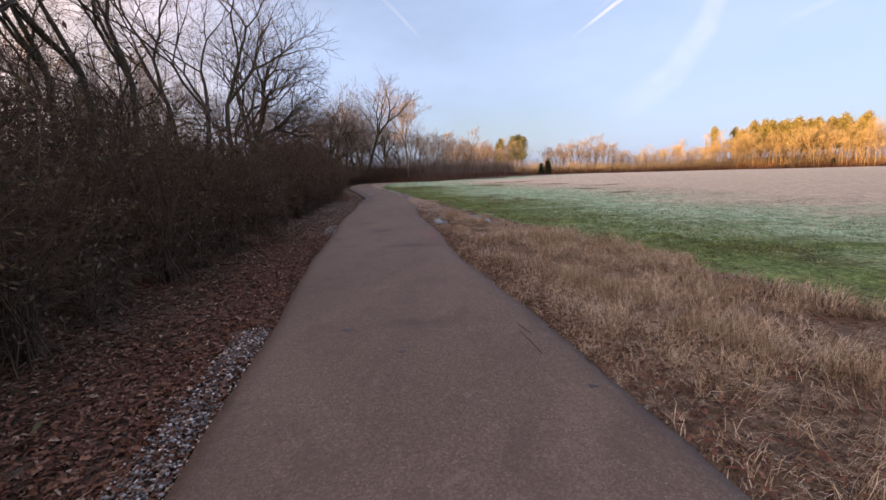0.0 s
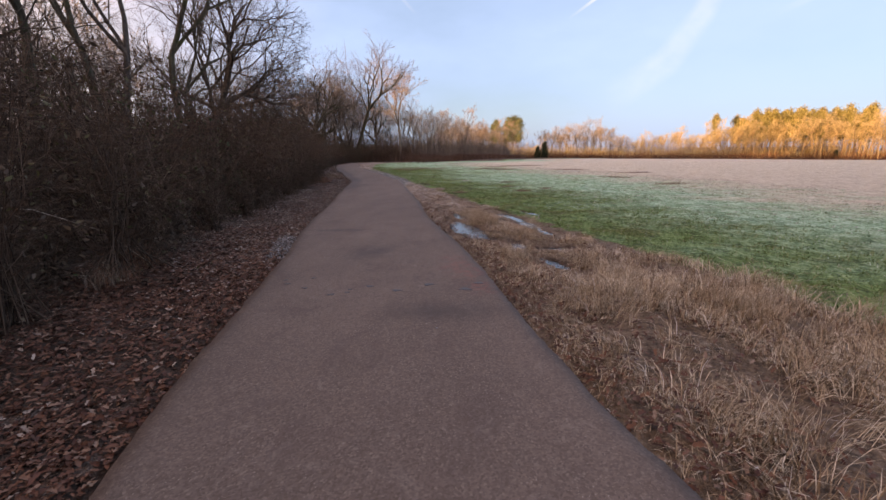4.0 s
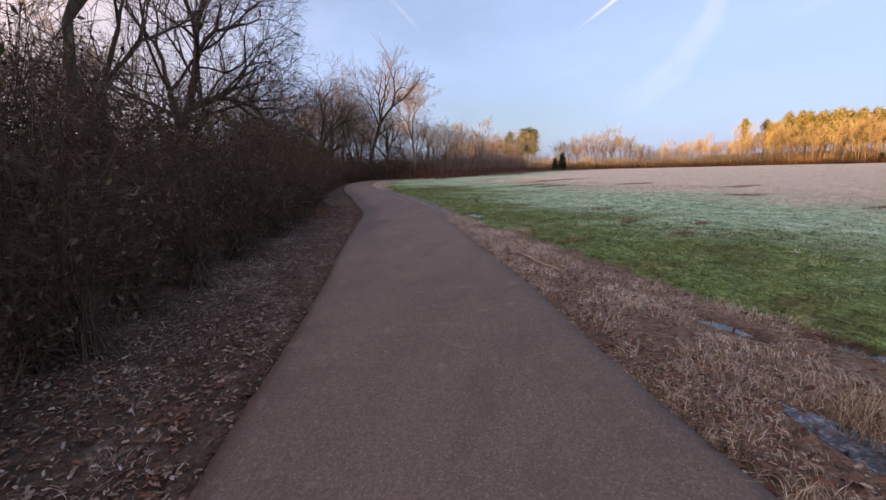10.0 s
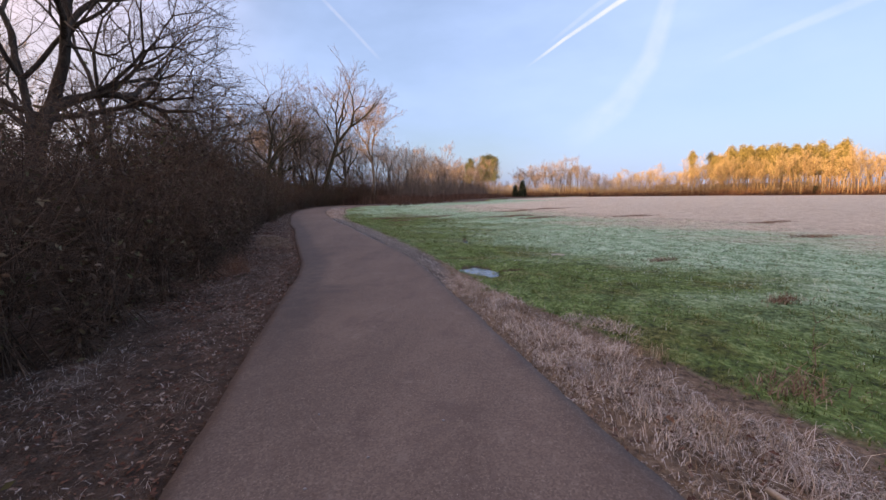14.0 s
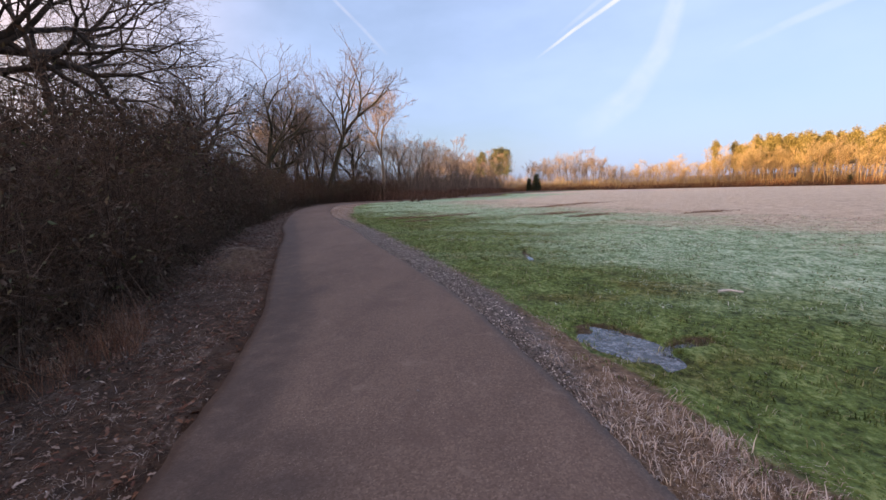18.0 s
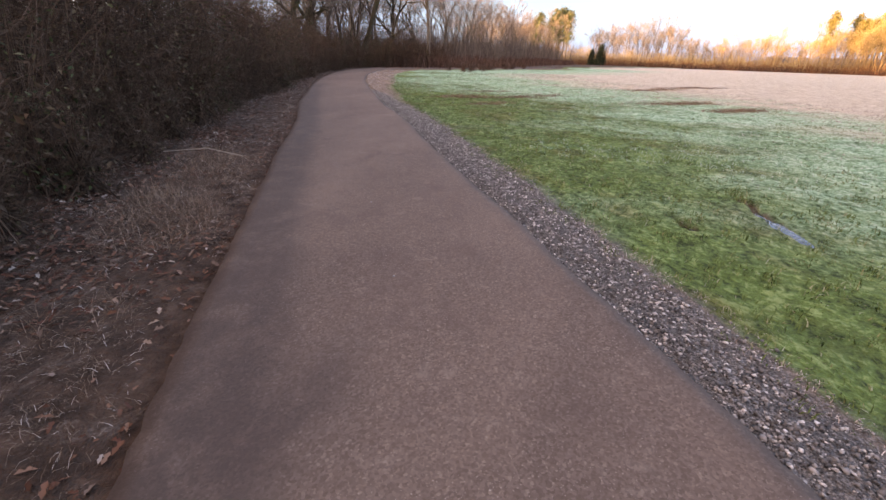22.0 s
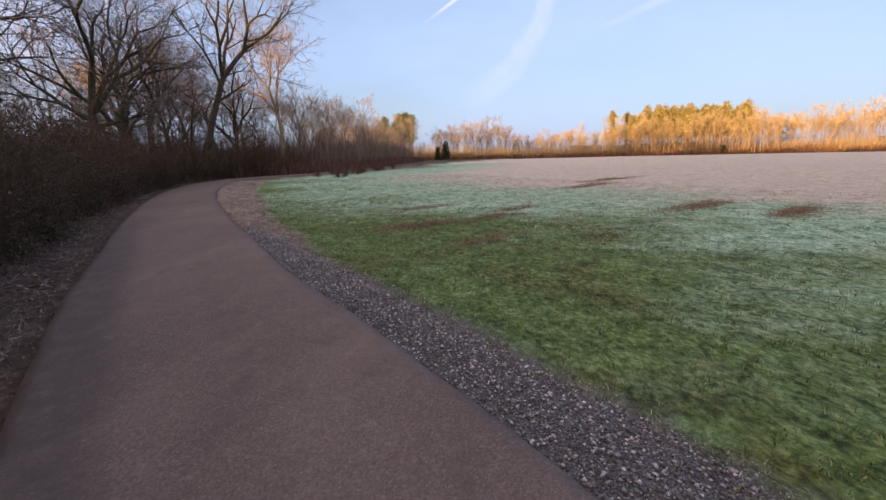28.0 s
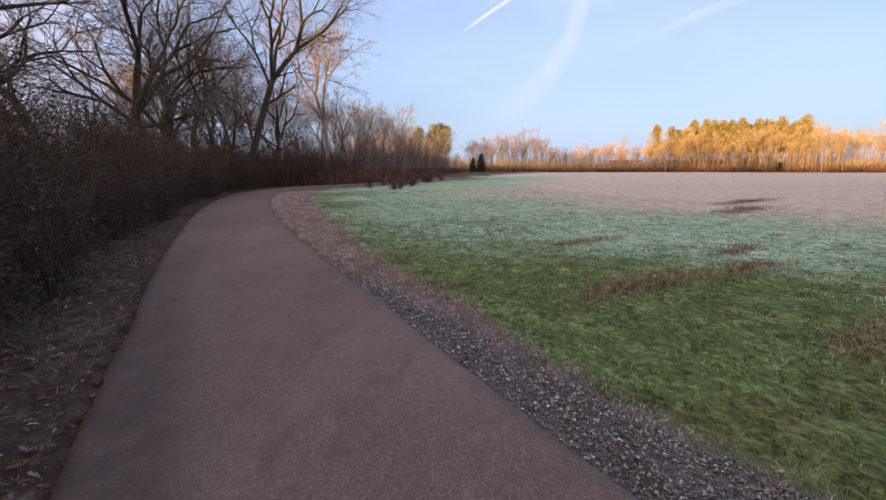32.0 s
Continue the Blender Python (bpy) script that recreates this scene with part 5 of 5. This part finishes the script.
def leaf_litter(name, label, xy, z, size, mat, rng):
    """Curled lobed leaves: a folded blade with a raised tip."""
    n = len(xy)
    a = rng.uniform(0, 2 * np.pi, n)
    u = np.stack([np.cos(a), np.sin(a), rng.normal(0, 0.25, n)], 1) * size[:, None]
    v = np.stack([-np.sin(a), np.cos(a), rng.normal(0, 0.3, n)], 1) * (size * 0.5)[:, None]
    up = np.zeros((n, 3))
    up[:, 2] = size * rng.uniform(0.1, 0.6, n)
    c = np.c_[xy, z]
    pts = [c - u, c - u * 0.3 + v * 0.9 + up, c + u * 0.05 + v * 0.4 + up * 0.6, c + u * 0.45 + v * 0.85 + up, c + u + up * 0.4, c + u * 0.45 - v * 0.85 + up, c + u * 0.05 - v * 0.4 + up * 0.6, c - u * 0.3 - v * 0.9 + up]
    vs = np.stack(pts, 1).reshape(-1, 3)
    fs = ((np.arange(n) * 8)[:, None, None] + np.array([[0, 1, 2], [0, 2, 6], [0, 6, 7], [2, 3, 4], [2, 4, 6], [4, 5, 6]])[None]).reshape(-1, 3)
    return tagged(new(name, mesh_of(name, vs, fs, mat)), label, "leaves", kind="stuff")


xy, e, al = scatter(150000, -6, 22, -WIDE / 2 - 2.3, -WIDE / 2 + 0.02, rng)
ok = rng.random(len(e)) < np.interp(al, [-4, 8, 11, 14, 22], [1.0, 0.95, 0.6, 0.25, 0.2]) * (0.5 + 0.7 * clumpy(xy, 0.7, 9.0))
xy = xy[ok]
cold = rng.random(len(xy)) < np.interp(xy[:, 1], [6, 9, 13, 22], [0.0, 0.4, 0.5, 0.35]) * (0.6 + 0.8 * clumpy(xy, 0.4, 5.0))
for sel, lb, mt in ((~cold, "brown fallen oak leaves carpeting the verge", M_LEAF), (cold, "frost-rimmed fallen leaves on the verge", M_LEAFFROST)):
    q = xy[sel]
    leaf_litter("fallen_leaves", lb, q, ground_height(q[:, 0], q[:, 1]) + rng.uniform(0.0, 0.03, len(q)), rng.uniform(0.009, 0.034, len(q)) * np.interp(q[:, 1], [9, 15], [1, 0.75]), mt, rng)
xy, e, al = scatter(60000, 20, 50, -WIDE / 2 - 1.9, -WIDE / 2 + 0.02, rng)
ok = rng.random(len(e)) < np.clip(-(e + WIDE) / 1.2, 0.4, 1) * clumpy(xy, 0.6, 4.0)
xy = xy[ok]
cold = rng.random(len(xy)) < np.interp(xy[:, 1], [31, 35, 40], [0.16, 0.55, 0.3])
for sel, lb, mt in ((~cold, "small brown fallen leaves between path and brush", M_LEAF), (cold, "pale curled fallen leaves between path and brush", M_LEAFFROST)):
    q = xy[sel]
    leaf_litter("fallen_leaves", lb, q, ground_height(q[:, 0], q[:, 1]) + rng.uniform(0.0, 0.03, len(q)), rng.uniform(0.01, 0.036, len(q)), mt, rng)
xy, e, al = scatter(44000, -4, 17, WIDE / 2, WIDE / 2 + 3.0, rng)
ok = (rng.random(len(e)) < np.clip(1.15 - e / 1.0, 0.22, 1) * np.interp(al, [8, 16], [1, 0.15])) & (puddle_depth(xy[:, 0], xy[:, 1]) < 0.4) & (e < verge_width(al) - 0.2)
xy = xy[ok]
leaf_litter("fallen_leaves", "brown leaves caught in the dry grass", xy, ground_height(xy[:, 0], xy[:, 1]) + rng.uniform(0.01, 0.07, len(xy)), rng.uniform(0.012, 0.034, len(xy)), M_LEAF, rng)


def stones(name, label, xy, z, size, mat, rng):
    """Small angular stones, eight faces each."""
    n = len(xy)
    c = np.c_[xy, z]
    dirs = np.array([[1, 0, 0], [0, 1, 0], [-1, 0, 0], [0, -1, 0], [0, 0, 1], [0, 0, -1]], float)
    off = dirs[None] * (size[:, None] * rng.uniform(0.55, 1.2, (n, 6)))[:, :, None] + rng.normal(0, 0.16, (n, 6, 3)) * size[:, None, None]
    a = rng.uniform(0, 2 * np.pi, n)
    ca, sa = np.cos(a)[:, None], np.sin(a)[:, None]
    off = np.stack([off[:, :, 0] * ca - off[:, :, 1] * sa, off[:, :, 0] * sa + off[:, :, 1] * ca, off[:, :, 2] * 0.7], -1)
    f = np.array([[0, 1, 4], [1, 2, 4], [2, 3, 4], [3, 0, 4], [1, 0, 5], [2, 1, 5], [3, 2, 5], [0, 3, 5]])
    vs = (c[:, None] + off).reshape(-1, 3)
    return tagged(new(name, mesh_of(name, vs, ((np.arange(n) * 6)[:, None, None] + f[None]).reshape(-1, 3), mat)), label, "gravel", kind="stuff")


xy, e, al = scatter(52000, 20, 41, WIDE / 2 - 0.03, WIDE / 2 + 0.8, rng)
ok = e < gravel_width(al) * (0.85 + 0.3 * clumpy(xy, 0.3, 2.0)) * np.where(rng.random(len(e)) < 0.06, 1.3, 1)
xy = xy[ok]
stones("gravel", "grey crushed limestone gravel edging the path", xy, ground_height(xy[:, 0], xy[:, 1]) + rng.uniform(0, 0.012, len(xy)), 0.005 + 0.012 * rng.random(len(xy)) ** 1.6 + 0.008 * (rng.random(len(xy)) < 0.04), M_GRAVEL, rng)
for y0, y1, n in ((-1.2, 2.2, 5200), (8.2, 9.7, 2400)):
    xy, e, al = scatter(n, y0, y1, -WIDE / 2 - 0.3, -WIDE / 2 + 0.0, rng)
    xy = xy[rng.random(len(xy)) < 0.35 + 0.65 * clumpy(xy, 0.3, 2.0)]
    stones("gravel", "patch of grey gravel at the path's edge", xy, ground_height(xy[:, 0], xy[:, 1]) + rng.uniform(0.012, 0.04, len(xy)), rng.uniform(0.005, 0.017, len(xy)), M_GRAVEL, rng)
xy, e, al = scatter(700, 9.5, 13.5, WIDE / 2, WIDE / 2 + 0.5, rng)
stones("gravel", "sparse gravel among dry leaves at the path's edge", xy, ground_height(xy[:, 0], xy[:, 1]) + 0.005, rng.uniform(0.005, 0.015, len(xy)), M_GRAVEL, rng)


M_DEAD = tinted("dead_weed", ((0.0, (0.12, 0.075, 0.05)), (0.5, (0.23, 0.155, 0.11)), (1.0, (0.4, 0.31, 0.25))), 0.8)
# ---- tufts and dead patches ----
def tuft(x, y, height, count, reach, mat, label, group, wide=0.003, low=0.2):
    r = np.random.default_rng(int(abs(x * 97 + y * 31)))
    a, d = r.uniform(0, 6.3, count), reach * np.sqrt(r.random(count)) * 0.45
    px, py = x + np.cos(a) * d, y + np.sin(a) * d
    base = np.c_[px, py, ground_height(px, py) - 0.02]
    v, f = blades(base, height * r.uniform(0.35, 1.0, count), r.uniform(low, low + 0.6 * (1 - low) + 0.12, count), np.full(count, wide) * r.uniform(0.6, 1.2, count), r)
    ob = new("dry_grass_tuft", mesh_of("dry_grass_tuft", v, f, mat))
    return tagged(ob, label, "grass tuft", group)


for x, y, h, n, w in ((-2.91, 12.09, 0.3, 420, 0.5), (-2.65, 11.82, 0.28, 380, 0.5), (-2.46, 11.47, 0.3, 420, 0.5), (-2.28, 11.02, 0.28, 380, 0.5), (1.23, 3.73, 0.34, 500, 0.7), (1.56, 3.13, 0.32, 480, 0.7), (0.04, 5.01, 0.3, 420, 0.7),
                      (0.59, 6.74, 0.3, 400, 0.7), (2.21, 2.28, 0.34, 480, 0.8), (2.64, 3.52, 0.3, 400, 0.7), (-4.60, 15.82, 0.22, 300, 0.5), (-5.25, 17.18, 0.2, 260, 0.4), (-5.28, 18.43, 0.18, 200, 0.4), (-1.51, 8.60, 0.25, 300, 0.5)):
    tuft(x, y, h, n, w, M_STRAW, "bushy tan tuft of dry grass beside the path", "tufts beside the path")
for k in range(44):
    j = int(np.searchsorted(CENTRE[:, 1], -2.5 + 0.3 * k))
    x, y = CENTRE[j] + RIGHT[j] * (WIDE / 2 + R.uniform(0.35, max(0.6, float(verge_width(CENTRE[j, 1])) - 0.2)))
    if puddle_depth(np.array([x]), np.array([y]))[0] < 0.2:
        tuft(x, y, R.uniform(0.2, 0.42), R.randint(200, 420), R.uniform(0.3, 0.6), M_STRAW, "arching tan tuft of dry grass beside the path", "tufts beside the path", 0.0028, 0.42)
for x, y, h, n, w in ((-5.75, 6.01, 0.55, 260, 0.35), (-12.50, 22.36, 0.4, 220, 0.4), (-12.18, 21.52, 0.35, 180, 0.4), (-14.27, 26.21, 0.45, 220, 0.4), (-13.67, 26.21, 0.25, 200, 0.5), (-13.41, 25.60, 0.22, 160, 0.5), (-14.99, 27.71, 0.25, 200, 0.5)):
    tuft(x, y, h * 0.65, n, w * 1.3, M_DEAD, "orange-brown tuft of dry grass at the foot of the brush", "tufts under the brush")
for x, y, a, b in ((-14.6, 39.2, 0.9, 0.35), (-13.8, 39.7, 0.9, 0.35), (-12.3, 40.2, 1.1, 0.3), (-13.0, 37.5, 0.9, 0.3), (-6.3, 40.7, 1.2, 0.35), (-5.2, 39.2, 1.2, 0.4), (-3.8, 52.0, 2.2, 0.5), (-11.4, 41.7, 0.9, 0.25), (-13.95, 42.78, 1.3, 0.25), (-6.85, 40.68, 1.8, 0.35), (-5.15, 39.38, 1.3, 0.3), (-6.35, 48.68, 1.8, 0.5),
                   (4.74, 35.23, 1.3, 0.35), (-1.28, 20.77, 0.25, 0.15), (-2.12, 18.93, 0.3, 0.15), (-3.22, 24.49, 0.5, 0.15), (-2.88, 20.68, 0.3, 0.15), (2.67, 29.17, 1.2, 0.3), (-4.35, 17.93, 0.35, 0.25), (0.45, 40.78, 1.6, 0.4), (4.28, 24.11, 0.9, 0.2)):
    r = np.random.default_rng(int(abs(x * 71 + y * 13)))
    n = int(2200 * a * b + 200)
    u, v = a * r.normal(0, 0.5, n), b * r.normal(0, 0.5, n)
    px, py = x + 0.86 * u - 0.5 * v, y + 0.5 * u + 0.86 * v
    base = np.c_[px, py, ground_height(px, py) - 0.01]
    vv, ff = blades(base, r.uniform(0.04, 0.15, n), r.uniform(0.5, 0.97, n), r.uniform(0.005, 0.011, n), r)
    tagged(new("dead_weed_patch", mesh_of("dead_weed_patch", vv, ff, M_DEAD)), "flattened brown dead weeds in the frosty meadow", "dead weeds", "dead patches in the meadow", "stuff")


# tall dry stalks standing in the meadow
def stalk(x, y, h, seed):
    r = random.Random(seed)
    z = at_ground(x, y)
    seg, p = [], Vector((x, y, z - 0.03))
    for k in range(4):
        q = p + Vector((r.gauss(0, 0.02), r.gauss(0, 0.02), h / 4))
        seg.append((*p, *q, 0.005 - 0.001 * k, 0.004 - 0.001 * k))
        if k:
            for m in range(2):
                e = q + Vector((r.gauss(0, 0.07), r.gauss(0, 0.07), r.uniform(0.03, 0.1)))
                seg.append((*q, *e, 0.003, 0.002))
        p = q
    tagged(new("dry_stalk", mesh_of("dry_stalk", *tubes(seg, 4), M_DEAD)), "thin dry weed stalk standing in the meadow", "weed stalk", "stalks in the meadow")


for k, (x, y) in enumerate(((-16.55, 40.18), (-16.15, 40.98), (-17.15, 42.28), (-15.55, 43.08), (-17.75, 43.78), (-4.25, 17.93), (-4.00, 18.30), (-14.45, 41.98), (-18.35, 45.28), (-13.45, 39.18))):
    stalk(x, y, 0.45 if k != 5 else 0.35, k)

# ---- marks on the asphalt ----
def mark(name, label, category, group, x, y, a, b, turn, mat, thick=0.004, seed=0):
    """A low, ragged-edged patch lying on the asphalt."""
    k = 22
    ang = np.linspace(0, 2 * np.pi, k, endpoint=False)
    rad = 1 + 0.22 * np.sin(3 * ang + seed) + 0.15 * np.sin(7 * ang + 2 * seed)
    c, sn = math.cos(radians(turn)), math.sin(radians(turn))
    u, v = a * rad * np.cos(ang), b * rad * np.sin(ang)
    side = off_path(np.array([x]), np.array([y]))[0][0] / (WIDE / 2)
    z = 0.012 * (1 - side * side) + 0.004 * float(lump(x, y, 1.1, 4.0)) + float(fall(x, y))
    ring = np.c_[x + u * c - v * sn, y + u * sn + v * c, np.full(k, z + thick)]
    foot = ring + [0, 0, -thick - 0.01]
    fs = [list(range(k))] + [[i, i + k, (i + 1) % k + k, (i + 1) % k] for i in range(k)]
    return tagged(new(name, mesh_of(name, np.concatenate([ring, foot]), fs, mat)), label, category, group)


for k, (x, y, a) in enumerate(((-2.95, 6.7, 0.07), (-2.62, 6.64, 0.075), (-2.35, 6.92, 0.085), (-1.93, 6.88, 0.1), (-1.83, 7.13, 0.085), (-3.23, 6.36, 0.06), (-3.1, 6.46, 0.045), (-3.11, 6.55, 0.04), (-3.72, 6.85, 0.05),
                               (-3.9, 6.6, 0.06), (-4.0, 6.72, 0.04), (-3.62, 6.5, 0.05), (-1.08, 1.65, 0.08), (-0.4, 1.3, 0.05), (1.07, 1.05, 0.05), (0.05, 3.1, 0.06))):
    mark("wet_paw_print", "dark wet paw mark on the asphalt", "wet mark", "wet marks on the path", x, y, a * 0.6, a * 0.4, 15 * k % 40, M_WET, 0.002, k)
for k, (x, y) in enumerate(((-1.96, 5.81), (-4.63, 8.92), (-3.13, 8.84), (-7.88, 16.94), (-7.37, 16.53), (-7.61, 16.23), (-7.00, 16.99), (-9.89, 19.76), (-0.47, 0.50), (-8.98, 21.52), (-11.35, 25.50), (-12.19, 26.90), (-13.43, 28.85))):
    mark("pebble", "small pale pebble lying on the asphalt", "pebble", "pebbles on the path", x, y, 0.009, 0.007, 40 * k, M_GRAVEL, 0.007, k)

for x, y, a, turn in ((0.61, 1.73, 0.23, -64), (0.53, 2.02, 0.13, -57)):
    mark("crack", "thin dark crack in the worn asphalt", "crack", "cracks in the path", x, y, a, 0.0035, turn, M_CRACK, 0.002, 3)


def stick(label, pts, r0, mat):
    seg = []
    for (xa, ya, za), (xb, yb, zb), k in zip(pts, pts[1:], range(9)):
        seg.append((xa, ya, at_ground(xa, ya) + za, xb, yb, at_ground(xb, yb) + zb, r0 * (1 - 0.15 * k), r0 * (0.85 - 0.15 * k)))
    tagged(new("stick", mesh_of("stick", *tubes(seg, 6), mat)), label, "stick", "fallen sticks")


M_STICK = bark_material("weathered_stick", (0.3, 0.24, 0.19), (0.42, 0.35, 0.29), (0.55, 0.47, 0.4))
stick("long pale fallen stick lying in frosted grass", [(-5.26, 16.56, 0.06), (-5.03, 16.10, 0.08), (-4.83, 15.72, 0.07), (-4.63, 15.44, 0.08), (-4.44, 15.18, 0.06)], 0.018, M_STICK)
stick("short pale stick lying in the meadow", [(-5.63, 24.88, 0.05), (-5.48, 24.92, 0.06), (-5.33, 24.88, 0.05)], 0.02, M_LITTER)
stick("pale bent twig hanging out of the brush", [(-6.01, 6.74, 0.05), (-6.07, 6.33, 0.5), (-6.07, 5.70, 0.85), (-5.96, 5.01, 1.0)], 0.008, M_STICK)
stick("pale bent twig hanging out of the brush", [(-14.40, 22.64, 0.4), (-14.45, 22.50, 0.9), (-14.30, 22.27, 1.1)], 0.008, M_STICK)
M_RUSSET = tinted("russet_weed", ((0.0, (0.1, 0.04, 0.024)), (0.5, (0.22, 0.1, 0.06)), (1.0, (0.34, 0.19, 0.12))), 0.8)
for x, y, h, n, w in ((-12.1, 21.8, 0.45, 380, 0.7), (-12.6, 22.4, 0.5, 380, 0.7), (-12.0, 21.15, 0.35, 260, 0.6), (-5.95, 6.55, 0.5, 300, 0.5), (-5.7, 6.1, 0.35, 220, 0.5)):
    tuft(x, y, h, n, w, M_RUSSET, "russet tuft of dead weeds at the foot of the brush", "tufts under the brush")
for x, y, h, n, w in ((-13.58, 25.7, 0.3, 700, 1.1), (-14.5, 27.2, 0.3, 700, 1.0), (-14.05, 26.0, 0.28, 600, 1.0), (-14.8, 27.7, 0.3, 700, 1.1), (-15.4, 28.0, 0.3, 600, 1.0), (-12.96, 24.34, 0.2, 260, 0.8), (-14.1, 26.6, 0.25, 300, 0.9)):
    tuft(x, y, h, n, w, M_DEAD, "flattened pale mound of dead grass beside the brush", "mounds of dead grass", 0.0028, 0.75)
stick("pale dead branch at the edge of the brush", [(-14.80, 28.10, 0.05), (-15.20, 27.90, 0.15), (-15.69, 27.61, 0.12)], 0.007, M_STICK)
